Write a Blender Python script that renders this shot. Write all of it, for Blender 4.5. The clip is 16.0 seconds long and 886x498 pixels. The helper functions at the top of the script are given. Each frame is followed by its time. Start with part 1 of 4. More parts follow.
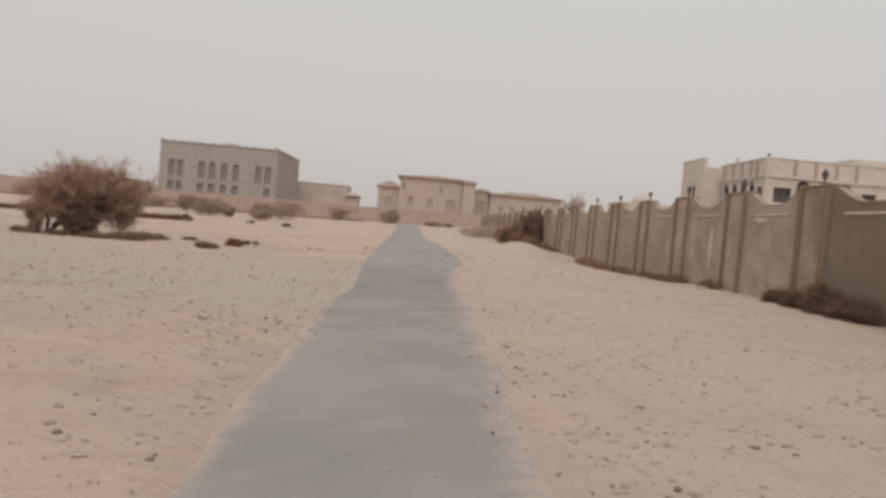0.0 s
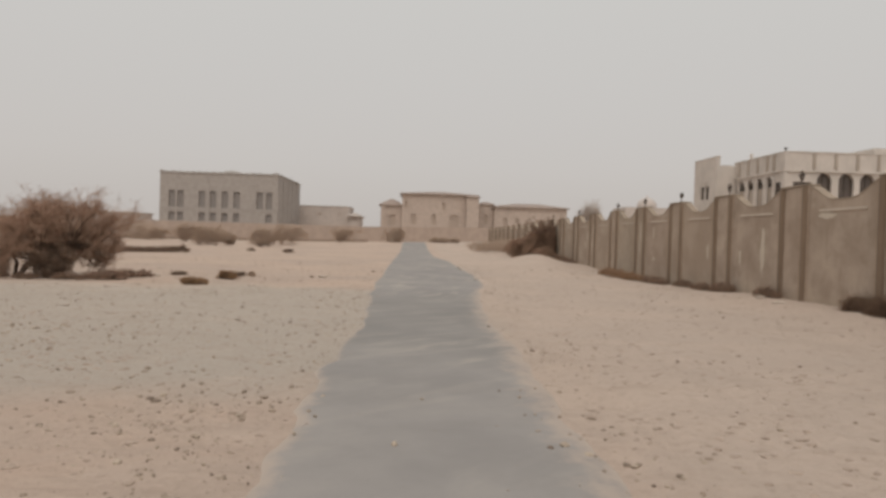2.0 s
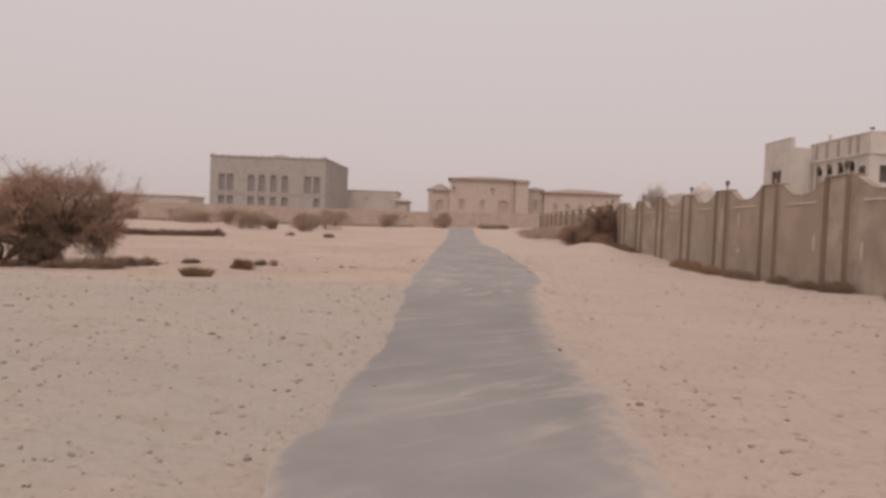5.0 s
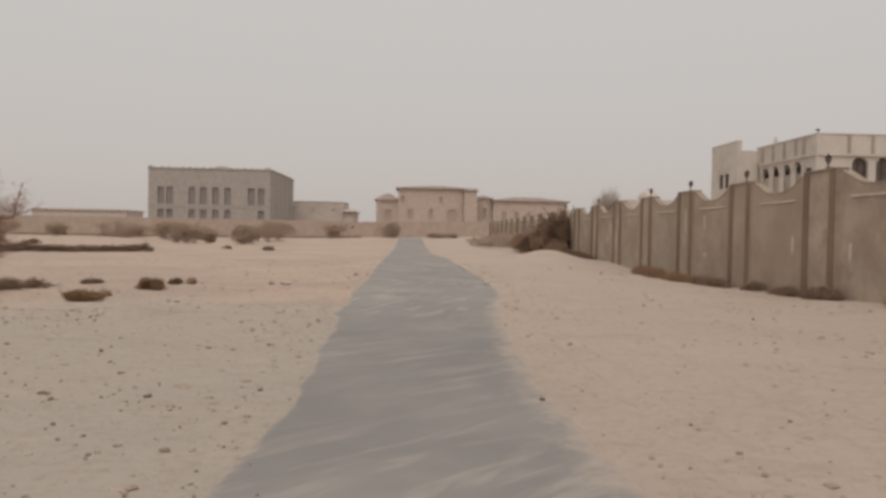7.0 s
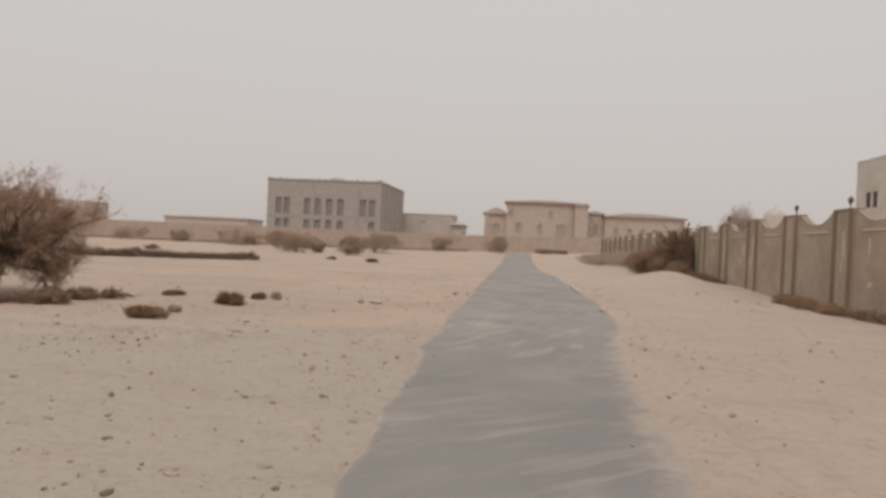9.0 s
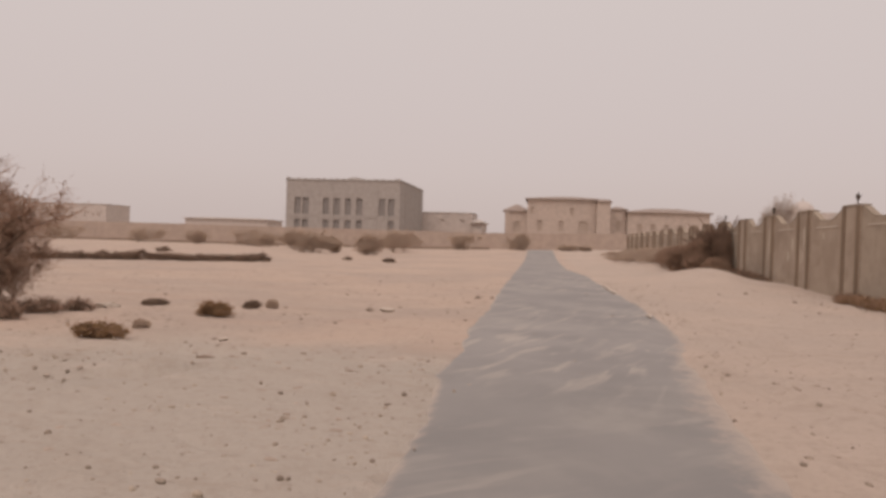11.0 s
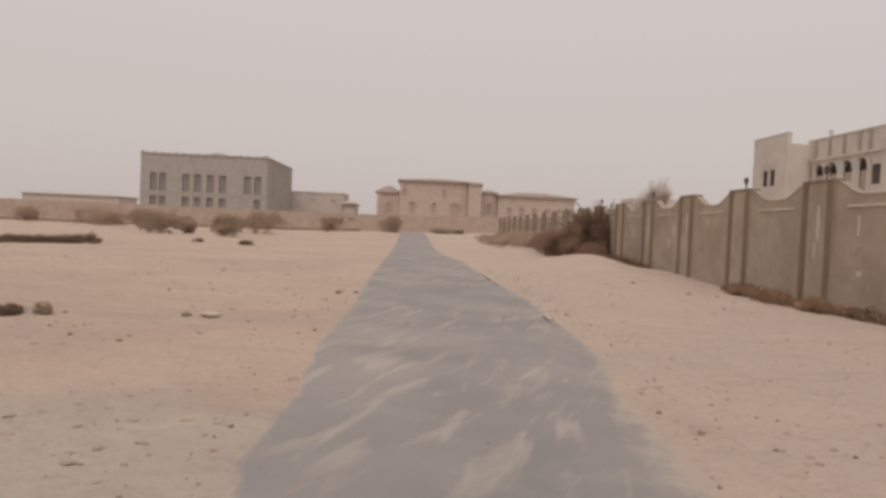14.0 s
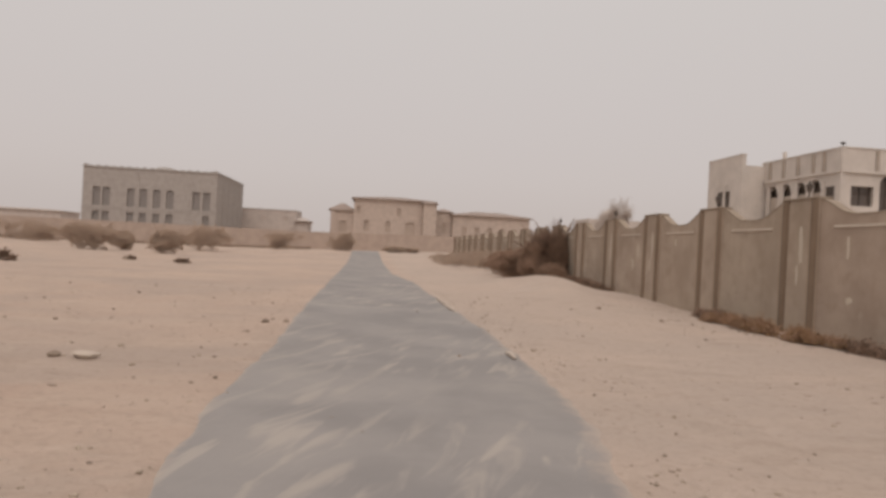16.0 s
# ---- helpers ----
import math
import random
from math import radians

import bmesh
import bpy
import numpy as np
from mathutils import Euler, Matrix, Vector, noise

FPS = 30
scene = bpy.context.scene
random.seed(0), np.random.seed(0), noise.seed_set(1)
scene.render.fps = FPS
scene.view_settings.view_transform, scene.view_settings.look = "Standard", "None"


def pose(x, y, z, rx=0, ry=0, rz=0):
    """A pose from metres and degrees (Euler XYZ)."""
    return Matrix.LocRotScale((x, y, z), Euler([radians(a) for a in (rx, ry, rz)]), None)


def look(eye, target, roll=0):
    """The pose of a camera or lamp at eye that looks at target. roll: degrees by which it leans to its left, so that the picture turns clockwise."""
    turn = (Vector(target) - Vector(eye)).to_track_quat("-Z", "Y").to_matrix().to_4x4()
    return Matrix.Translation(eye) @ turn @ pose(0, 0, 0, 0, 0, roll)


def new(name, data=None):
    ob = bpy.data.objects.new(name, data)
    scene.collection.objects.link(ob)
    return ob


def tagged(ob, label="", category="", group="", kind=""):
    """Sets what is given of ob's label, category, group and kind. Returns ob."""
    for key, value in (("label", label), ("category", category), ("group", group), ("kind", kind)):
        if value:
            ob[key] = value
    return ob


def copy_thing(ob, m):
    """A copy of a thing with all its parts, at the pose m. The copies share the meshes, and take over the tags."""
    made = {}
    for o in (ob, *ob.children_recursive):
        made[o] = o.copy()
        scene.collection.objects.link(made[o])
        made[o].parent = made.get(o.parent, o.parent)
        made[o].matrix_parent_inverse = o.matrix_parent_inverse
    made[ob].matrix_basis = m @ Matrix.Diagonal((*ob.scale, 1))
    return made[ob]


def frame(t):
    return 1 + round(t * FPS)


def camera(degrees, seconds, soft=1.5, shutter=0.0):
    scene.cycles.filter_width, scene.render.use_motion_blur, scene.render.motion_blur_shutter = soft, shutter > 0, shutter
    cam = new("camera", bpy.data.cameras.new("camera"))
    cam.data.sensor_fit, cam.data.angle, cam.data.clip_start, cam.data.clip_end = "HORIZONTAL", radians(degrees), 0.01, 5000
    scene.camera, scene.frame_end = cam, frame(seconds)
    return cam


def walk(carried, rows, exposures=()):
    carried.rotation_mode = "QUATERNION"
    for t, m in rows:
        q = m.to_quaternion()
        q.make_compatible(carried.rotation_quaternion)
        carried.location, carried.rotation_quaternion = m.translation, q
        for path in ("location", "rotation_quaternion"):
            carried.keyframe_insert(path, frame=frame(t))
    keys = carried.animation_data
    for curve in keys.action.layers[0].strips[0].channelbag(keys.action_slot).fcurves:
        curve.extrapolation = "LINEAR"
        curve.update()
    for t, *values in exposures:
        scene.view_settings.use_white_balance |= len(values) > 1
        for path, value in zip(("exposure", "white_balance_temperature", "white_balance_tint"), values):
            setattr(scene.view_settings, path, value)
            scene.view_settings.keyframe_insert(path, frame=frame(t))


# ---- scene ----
cam = camera(65.4, 16.0, 3.3)
PATH = [
    (0, (-1.522, -1.753, 1.624), (-1.443, 0.245, 1.549), 5.0),
    (0.5, (-1.627, -0.88, 1.628), (-1.468, 1.114, 1.586), 2.9),
    (1, (-1.733, -0.139, 1.612), (-1.767, 1.86, 1.535), 2.5),
    (1.5, (-1.77, 0.425, 1.66), (-1.639, 2.419, 1.589), 1.8),
    (2, (-1.823, 1.138, 1.672), (-1.761, 3.137, 1.641), 1.7),
    (2.5, (-1.839, 1.794, 1.653), (-1.97, 3.789, 1.601), 2.7),
    (3, (-1.775, 2.405, 1.608), (-2.055, 4.385, 1.562), 3.3),
    (3.5, (-1.83, 3.075, 1.628), (-2.27, 5.025, 1.593), 1.0),
    (4, (-1.833, 3.545, 1.674), (-2.306, 5.488, 1.69), 2.4),
    (4.5, (-1.823, 4.301, 1.637), (-2.238, 6.254, 1.509), 3.2),
    (5, (-1.78, 4.984, 1.663), (-1.855, 6.981, 1.586), 2.2),
    (7.5, (-1.712, 8.299, 1.587), (-1.641, 10.298, 1.543), 1.1),
    (8, (-1.694, 8.909, 1.615), (-1.735, 10.907, 1.532), 2.3),
    (8.5, (-1.698, 9.434, 1.638), (-1.855, 11.427, 1.695), 3.6),
    (9, (-1.701, 10.143, 1.67), (-1.943, 12.128, 1.656), 2.6),
    (9.5, (-1.769, 10.729, 1.693), (-1.945, 12.721, 1.68), 2.5),
    (12, (-2.092, 13.869, 1.638), (-2.459, 15.835, 1.593), 1.4),
    (12.5, (-2.009, 14.343, 1.653), (-2.288, 16.321, 1.552), 2.3),
    (13, (-2.098, 15.014, 1.676), (-2.245, 17.006, 1.576), 2.0),
    (13.5, (-2.146, 15.714, 1.696), (-2.291, 17.707, 1.6), 1.4),
    (14, (-2.131, 16.385, 1.694), (-2.061, 18.383, 1.634), 2.5),
    (14.5, (-2.124, 17.11, 1.692), (-2.012, 19.106, 1.685), 1.3),
    (15, (-2.031, 17.64, 1.659), (-1.926, 19.636, 1.605), 3.2),
    (15.5, (-1.985, 18.247, 1.589), (-1.813, 20.239, 1.549), 1.9),
    (16, (-1.879, 18.669, 1.7), (-1.681, 20.659, 1.701), 3.0),
]
# the phone's white balance drifts warm and magenta and back
EXPOSURES = [(0, 0.08, 6540, 11), (0.5, 0.1, 6540, 11), (1.5, 0, 6520, 10), (2.5, 0.06, 6520, 10), (3.5, 0.04, 6600, 12), (4.5, 0.03, 6800, 23), (5, 0.03, 6780, 22), (7.5, -0.05, 6600, 11), (8.5, 0.04, 6560, 12), (9.5, 0.04, 6680, 13), (12, -0.06, 7080, 29), (12.5, -0.13, 7080, 30), (13, -0.05, 6950, 25), (13.5, -0.05, 6790, 17), (14, 0.02, 6800, 17), (14.5, -0.12, 6680, 14), (15, -0.08, 6680, 14), (15.5, -0.02, 6700, 15), (16, 0.02, 6720, 16)]
walk(cam, [(t, look(eye, target, roll)) for t, eye, target, roll in PATH], EXPOSURES)

# ---------------------------------------------------------------- world and sun
SUN_EL, SUN_AZ = radians(60), radians(190)      # azimuth clockwise from +y
world = bpy.data.worlds.new("dusty_sky")
scene.world = world
world.use_nodes = True
wn, wl = world.node_tree.nodes, world.node_tree.links
wn.clear()
w_out, w_bg, w_bg2, w_add = (wn.new(k) for k in ("ShaderNodeOutputWorld", "ShaderNodeBackground", "ShaderNodeBackground", "ShaderNodeAddShader"))
sky = wn.new("ShaderNodeTexSky")
sky.sky_type, sky.sun_disc, sky.sun_elevation, sky.sun_rotation = "NISHITA", False, SUN_EL, SUN_AZ
sky.dust_density, sky.air_density, sky.ozone_density = 6.0, 1.0, 0.6
wl.new(sky.outputs[0], w_bg.inputs[0])
w_bg.inputs[1].default_value = 0.012
w_tc, w_sep, w_ramp = wn.new("ShaderNodeTexCoord"), wn.new("ShaderNodeSeparateXYZ"), wn.new("ShaderNodeValToRGB")
wl.new(w_tc.outputs["Generated"], w_sep.inputs[0])
wl.new(w_sep.outputs[2], w_ramp.inputs[0])
for k, (pos, col) in enumerate(((0.0, (0.49, 0.455, 0.43)), (0.10, (0.525, 0.495, 0.47)), (0.33, (0.555, 0.54, 0.51)), (1.0, (0.78, 0.75, 0.71)))):
    e = w_ramp.color_ramp.elements[k] if k < 2 else w_ramp.color_ramp.elements.new(pos)
    e.position, e.color = pos, (*col, 1)
wl.new(w_ramp.outputs[0], w_bg2.inputs[0])
w_bg2.inputs[1].default_value = 1.0
wl.new(w_bg.outputs[0], w_add.inputs[0]); wl.new(w_bg2.outputs[0], w_add.inputs[1])
wl.new(w_add.outputs[0], w_out.inputs[0])

sun_data = bpy.data.lights.new("sun", "SUN")
sun_data.energy, sun_data.angle, sun_data.color = 0.95, radians(40), (1.0, 0.95, 0.88)
sun = new("sun", sun_data)
sun.matrix_world = look((0, 0, 60), (-60 * math.sin(SUN_AZ) / math.tan(SUN_EL), -60 * math.cos(SUN_AZ) / math.tan(SUN_EL), 0))

# ---------------------------------------------------------------- materials


class Nodes:
    """A small wrapper that builds a principled material."""

    def __init__(self, name, rough=0.9, metal=0.0, spec=0.25):
        self.m = bpy.data.materials.new(name)
        self.m.use_nodes = True
        self.n, self.l = self.m.node_tree.nodes, self.m.node_tree.links
        self.b = self.n["Principled BSDF"]
        self.b.inputs["Roughness"].default_value, self.b.inputs["Metallic"].default_value = rough, metal
        self.b.inputs["Specular IOR Level"].default_value = spec
        self.geo = self.n.new("ShaderNodeNewGeometry")

    def put(self, a, b):
        if isinstance(a, (int, float)):
            b.default_value = a
        elif isinstance(a, tuple):
            b.default_value = (*a, 1)
        else:
            self.l.new(a, b)

    def coords(self, scale=(1, 1, 1), turn=0.0):
        mp = self.n.new("ShaderNodeMapping")
        mp.vector_type = "TEXTURE"
        mp.inputs["Scale"].default_value = [1 / v for v in scale]
        mp.inputs["Rotation"].default_value = (0, 0, radians(turn))
        self.l.new(self.geo.outputs["Position"], mp.inputs[0])
        return mp.outputs[0]

    def noise(self, scale, detail=4, rough=0.55, at=None, bend=0.0):
        t = self.n.new("ShaderNodeTexNoise")
        for key, v in (("Scale", scale), ("Detail", detail), ("Roughness", rough), ("Distortion", bend)):
            t.inputs[key].default_value = v
        self.l.new(at or self.coords(), t.inputs["Vector"])
        return t.outputs[0]

    def steps(self, f, lo, hi):
        r = self.n.new("ShaderNodeMapRange")
        r.interpolation_type = "SMOOTHSTEP"
        r.inputs[1].default_value, r.inputs[2].default_value = lo, hi
        self.put(f, r.inputs[0])
        return r.outputs[0]

    def math(self, op, a, b=0.0):
        t = self.n.new("ShaderNodeMath")
        t.operation = op
        self.put(a, t.inputs[0]); self.put(b, t.inputs[1])
        return t.outputs[0]

    def mix(self, f, a, b):
        t = self.n.new("ShaderNodeMix")
        t.data_type = "RGBA"
        self.put(f, t.inputs[0]); self.put(a, t.inputs[6]); self.put(b, t.inputs[7])
        return t.outputs[2]

    def axis(self, k):
        s = self.n.new("ShaderNodeSeparateXYZ")
        self.l.new(self.geo.outputs["Position"], s.inputs[0])
        return s.outputs[k]

    def done(self, colour, bump=None, strength=0.3, dist=0.02):
        self.put(colour, self.b.inputs["Base Color"])
        if bump is not None:
            t = self.n.new("ShaderNodeBump")
            t.inputs["Strength"].default_value, t.inputs["Distance"].default_value = strength, dist
            self.l.new(bump, t.inputs["Height"])
            self.l.new(t.outputs[0], self.b.inputs["Normal"])
        return self.m


def sand_material():
    k = Nodes("sand", 0.95, spec=0.1)
    patch = k.steps(k.noise(0.16, 5, 0.6, bend=0.4), 0.36, 0.66)
    fine = k.noise(9.0, 6, 0.7)
    grit = k.noise(55.0, 3, 0.7)
    c = k.mix(patch, (0.438, 0.352, 0.295), (0.515, 0.398, 0.322))
    blush = k.steps(k.noise(0.45, 6, 0.68, k.coords((0.6, 1.3, 1), 15), 0.7), 0.5, 0.7)
    bank = k.steps(k.math("ADD", k.axis(0), k.math("MULTIPLY", k.noise(0.5, 4), 1.5)), 0.0, 1.5)
    c = k.mix(k.math("MULTIPLY", k.math("MULTIPLY", blush, k.math("SUBTRACT", 1.0, bank)), 0.5), c, (0.475, 0.345, 0.27))
    # paler blown sand banked towards the wall
    c = k.mix(k.math("MULTIPLY", bank, 0.6), c, (0.487, 0.405, 0.345))
    drift = k.steps(k.noise(1.0, 5, 0.6, k.coords((0.22, 0.95, 1), 8), 0.6), 0.48, 0.7)
    c = k.mix(k.math("MULTIPLY", drift, 0.35), c, (0.56, 0.448, 0.37))
    # the crushed-stone strip that crosses from the path out over the plain
    x, y = k.axis(0), k.axis(1)
    wob = k.math("MULTIPLY", k.math("SUBTRACT", k.noise(0.22, 4), 0.5), 9.0)
    yy = k.math("ADD", k.math("ADD", y, wob), k.math("MULTIPLY", x, -0.12))
    band = k.math("MULTIPLY", k.steps(yy, 7.0, 10.5), k.math("SUBTRACT", 1.0, k.steps(yy, 21.5, 25.0)))
    band = k.math("MULTIPLY", band, k.math("SUBTRACT", 1.0, k.steps(x, -1.5, 0.5)))
    c = k.mix(k.math("MULTIPLY", band, 0.8), c, (0.43, 0.385, 0.335))
    worn = k.steps(k.noise(0.9, 5, 0.62, k.coords((1, 0.35, 1), 20)), 0.5, 0.75)
    c = k.mix(k.math("MULTIPLY", worn, 0.3), c, (0.36, 0.295, 0.24))
    c = k.mix(k.math("MULTIPLY", k.steps(fine, 0.48, 0.72), 0.45), c, (0.33, 0.26, 0.205))
    c = k.mix(k.math("MULTIPLY", k.steps(grit, 0.58, 0.7), 0.45), c, (0.24, 0.195, 0.16))
    # relief shading put into the colour: hollows darker, crests of the scuffs paler
    scuff = k.noise(1.0, 7, 0.66, k.coords((0.55, 1.7, 1), -6), 0.8)
    c = k.mix(k.math("MULTIPLY", k.steps(scuff, 0.54, 0.68), 0.3), c, (0.345, 0.268, 0.208))
    c = k.mix(k.math("MULTIPLY", k.steps(k.math("SUBTRACT", 1.0, scuff), 0.56, 0.7), 0.3), c, (0.575, 0.468, 0.39))
    lump = k.math("ADD", k.noise(3.2, 5, 0.6), k.math("MULTIPLY", scuff, -1.2))
    c = k.mix(k.math("MULTIPLY", k.steps(k.noise(4.1, 5, 0.6), 0.5, 0.75), 0.3), c, (0.35, 0.275, 0.215))
    h = k.math("ADD", k.math("ADD", k.math("MULTIPLY", fine, 0.6), k.math("MULTIPLY", grit, 0.2)), lump)
    return k.done(c, h, 0.85, 0.07)


def path_material():
    k = Nodes("dusty_tarmac", 0.92, spec=0.15)
    a = k.noise(0.5, 5, 0.6)
    c = k.mix(k.steps(a, 0.35, 0.65), (0.25, 0.235, 0.225), (0.302, 0.281, 0.265))
    grain = k.noise(70.0, 3, 0.75)
    # the wind has swept a middle stretch cleaner
    along = k.math("ADD", k.axis(1), k.math("MULTIPLY", k.noise(0.4, 4), 4.0))
    swept = k.math("MULTIPLY", k.steps(along, 11.0, 15.0), k.math("SUBTRACT", 1.0, k.steps(along, 20.5, 26.0)))
    c = k.mix(k.math("MULTIPLY", swept, 0.5), c, (0.205, 0.196, 0.186))
    c = k.mix(k.math("MULTIPLY", k.steps(grain, 0.52, 0.68), 0.3), c, (0.20, 0.195, 0.185))
    early, late = (k.noise(1.0, 4, 0.55, k.coords((0.65, 3.6, 1), turn), 0.6) for turn in (40, 70))
    swing = k.n.new("ShaderNodeMix")
    k.put(k.steps(k.axis(1), 17.0, 23.0), swing.inputs[0]); k.put(early, swing.inputs[2]); k.put(late, swing.inputs[3])
    streak = swing.outputs[0]
    gate = k.math("MULTIPLY", k.steps(k.noise(0.16, 2, 0.5), 0.36, 0.56), k.math("ADD", 0.3, k.math("MULTIPLY", k.steps(k.axis(1), 8.0, 13.0), 0.7)))
    c = k.mix(k.math("MULTIPLY", k.math("MULTIPLY", k.steps(streak, 0.50, 0.68), gate), 0.5), c, (0.46, 0.405, 0.35))
    dust = k.steps(k.noise(0.35, 5, 0.65, bend=0.5), 0.5, 0.75)
    c = k.mix(k.math("MULTIPLY", dust, 0.4), c, (0.40, 0.365, 0.325))
    at = k.n.new("ShaderNodeAttribute")
    at.attribute_name = "rim"
    rag = k.math("MULTIPLY", k.math("SUBTRACT", k.noise(3.2, 6, 0.75), 0.5), 0.8)
    rim = k.math("SUBTRACT", 1.0, k.steps(k.math("ADD", at.outputs["Fac"], rag), 0.0, 0.34))
    c = k.mix(k.math("MULTIPLY", rim, 0.85), c, (0.425, 0.352, 0.298))
    return k.done(c, grain, 0.35, 0.008)


def plaster(name, base, dark, streaks=0.5, grain=14.0):
    """Weathered render: blotches, vertical run marks, fine grain."""
    k = Nodes(name, 0.93, spec=0.12)
    c = k.mix(k.steps(k.noise(0.7, 5, 0.62), 0.34, 0.68), base, tuple(v * 0.86 for v in base))
    run = k.noise(1.0, 5, 0.65, k.coords((3.2, 3.2, 0.28)), 0.5)
    c = k.mix(k.math("MULTIPLY", k.steps(run, 0.48, 0.74), streaks), c, dark)
    g = k.noise(grain, 6, 0.7)
    c = k.mix(k.math("MULTIPLY", k.steps(g, 0.5, 0.75), 0.25), c, tuple(v * 0.7 for v in base))
    return k.done(c, g, 0.35, 0.012)


def wood_material(name, a, b):
    k = Nodes(name, 0.92, spec=0.1)
    n = k.noise(7.0, 5, 0.65)
    return k.done(k.mix(k.steps(n, 0.3, 0.7), a, b), n, 0.4, 0.01)


def stone_material(name, a, b):
    k = Nodes(name, 0.9, spec=0.15)
    info = k.n.new("ShaderNodeObjectInfo")
    isl = k.geo.outputs["Random Per Island"]
    r = k.math("FRACT", k.math("ADD", isl, info.outputs["Random"]))
    n = k.noise(22.0, 5, 0.65)
    c = k.mix(k.math("POWER", r, 0.8), a, b)
    c = k.mix(k.math("MULTIPLY", k.steps(n, 0.45, 0.7), 0.4), c, tuple(v * 0.7 for v in a))
    return k.done(c, n, 0.5, 0.01)


def wall_render():
    """Old cement render: mottled brown, pale scuffs, soft run-off marks."""
    k = Nodes("dirty_cement_render", 0.94, spec=0.1)
    c = k.mix(k.steps(k.noise(0.55, 6, 0.65), 0.32, 0.68), (0.475, 0.39, 0.318), (0.335, 0.266, 0.212))
    c = k.mix(k.math("MULTIPLY", k.steps(k.noise(2.2, 6, 0.7, bend=0.6), 0.5, 0.72), 0.5), c, (0.27, 0.215, 0.163))
    run = k.noise(1.0, 4, 0.6, k.coords((1.5, 1.5, 0.3)), 0.8)
    c = k.mix(k.math("MULTIPLY", k.steps(run, 0.5, 0.75), 0.4), c, (0.25, 0.197, 0.15))
    scuff = k.steps(k.noise(1.3, 7, 0.72, k.coords((1, 1, 0.55)), 0.9), 0.63, 0.72)
    c = k.mix(k.math("MULTIPLY", scuff, 0.6), c, (0.56, 0.485, 0.395))
    splash = k.math("SUBTRACT", 1.0, k.steps(k.math("ADD", k.axis(2), k.math("MULTIPLY", k.noise(1.1, 5), 1.2)), 0.75, 1.25))
    c = k.mix(k.math("MULTIPLY", splash, 0.35), c, (0.46, 0.38, 0.295))
    # each bay has weathered to its own tone
    info = k.n.new("ShaderNodeObjectInfo")
    c = k.mix(k.math("MULTIPLY", info.outputs["Random"], 0.35), c, (0.345, 0.295, 0.222))
    c = k.mix(k.math("MULTIPLY", k.math("FRACT", k.math("MULTIPLY", info.outputs["Random"], 7.3)), 0.3), c, (0.40, 0.30, 0.24))
    # darker brown at the south end, where the scrub grows up the wall
    south_dark = k.math("SUBTRACT", 1.0, k.steps(k.math("ADD", k.axis(1), k.math("MULTIPLY", k.noise(0.8, 5, 0.65), 5.0)), 17.6, 20.8))
    c = k.mix(k.math("MULTIPLY", south_dark, 0.8), c, (0.18, 0.142, 0.108))
    g = k.noise(16.0, 6, 0.7)
    return k.done(c, g, 0.45, 0.015)


SAND, TARMAC = sand_material(), path_material()
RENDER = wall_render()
RIB = plaster("brown_rib", (0.245, 0.182, 0.133), (0.165, 0.12, 0.086), 0.6)
COPING = plaster("coping", (0.35, 0.285, 0.222), (0.18, 0.14, 0.10), 0.5)
FLAKE = plaster("bare_cement", (0.60, 0.53, 0.44), (0.47, 0.405, 0.325), 0.5)
DUSTLEDGE = plaster("dust_ledge", (0.47, 0.395, 0.325), (0.37, 0.305, 0.245), 0.3)
WHITE = plaster("weathered_white_paint", (0.615, 0.56, 0.508), (0.51, 0.458, 0.41), 0.4, 6.0)
GREY = plaster("bare_grey_block_render", (0.40, 0.366, 0.338), (0.365, 0.33, 0.303), 0.5, 0.6)
BEIGE = plaster("beige_render", (0.52, 0.432, 0.372), (0.48, 0.395, 0.337), 0.35, 0.9)
PALE = plaster("pale_render", (0.50, 0.44, 0.398), (0.475, 0.415, 0.372), 0.3, 0.8)
# darker tan than the villa's white walls, with stronger run marks
TANPAINT = plaster("tan_streaked_paint", (0.43, 0.37, 0.315), (0.33, 0.275, 0.23), 0.6, 6.0)
# distance haze is put into the colour of the farthest houses
PALER = plaster("hazed_render", (0.56, 0.495, 0.45), (0.54, 0.475, 0.43), 0.3, 0.6)
FARWALL = plaster("sand_coloured_render", (0.465, 0.372, 0.312), (0.415, 0.328, 0.272), 0.4, 2.0)
TILE = wood_material("clay_roof", (0.315, 0.255, 0.222), (0.345, 0.28, 0.242))
# dusty palace glass, its colour lightened further for distance haze
VOIDGLASS = Nodes("dusty_hazed_glass", 0.45, spec=0.5)
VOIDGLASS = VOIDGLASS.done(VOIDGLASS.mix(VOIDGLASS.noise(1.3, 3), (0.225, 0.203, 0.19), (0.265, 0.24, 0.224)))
DARKGLASS = Nodes("dark_glass", 0.25, spec=0.5)
DARKGLASS = DARKGLASS.done(DARKGLASS.mix(DARKGLASS.noise(2.0, 3), (0.085, 0.068, 0.058), (0.135, 0.108, 0.092)))
IRON = wood_material("weathered_dark_metal", (0.055, 0.047, 0.04), (0.10, 0.08, 0.066))
RUST = wood_material("rusty_pipe", (0.17, 0.118, 0.086), (0.24, 0.175, 0.132))
BARK = wood_material("grey_brown_bark", (0.135, 0.095, 0.072), (0.21, 0.155, 0.12))
TWIG = wood_material("dry_brown_twigs", (0.34, 0.216, 0.158), (0.445, 0.30, 0.226))
LEAF = wood_material("dusty_small_leaves", (0.265, 0.178, 0.126), (0.35, 0.245, 0.176))
DARKLEAF = wood_material("dark_scrub_leaves", (0.165, 0.118, 0.088), (0.24, 0.178, 0.132))
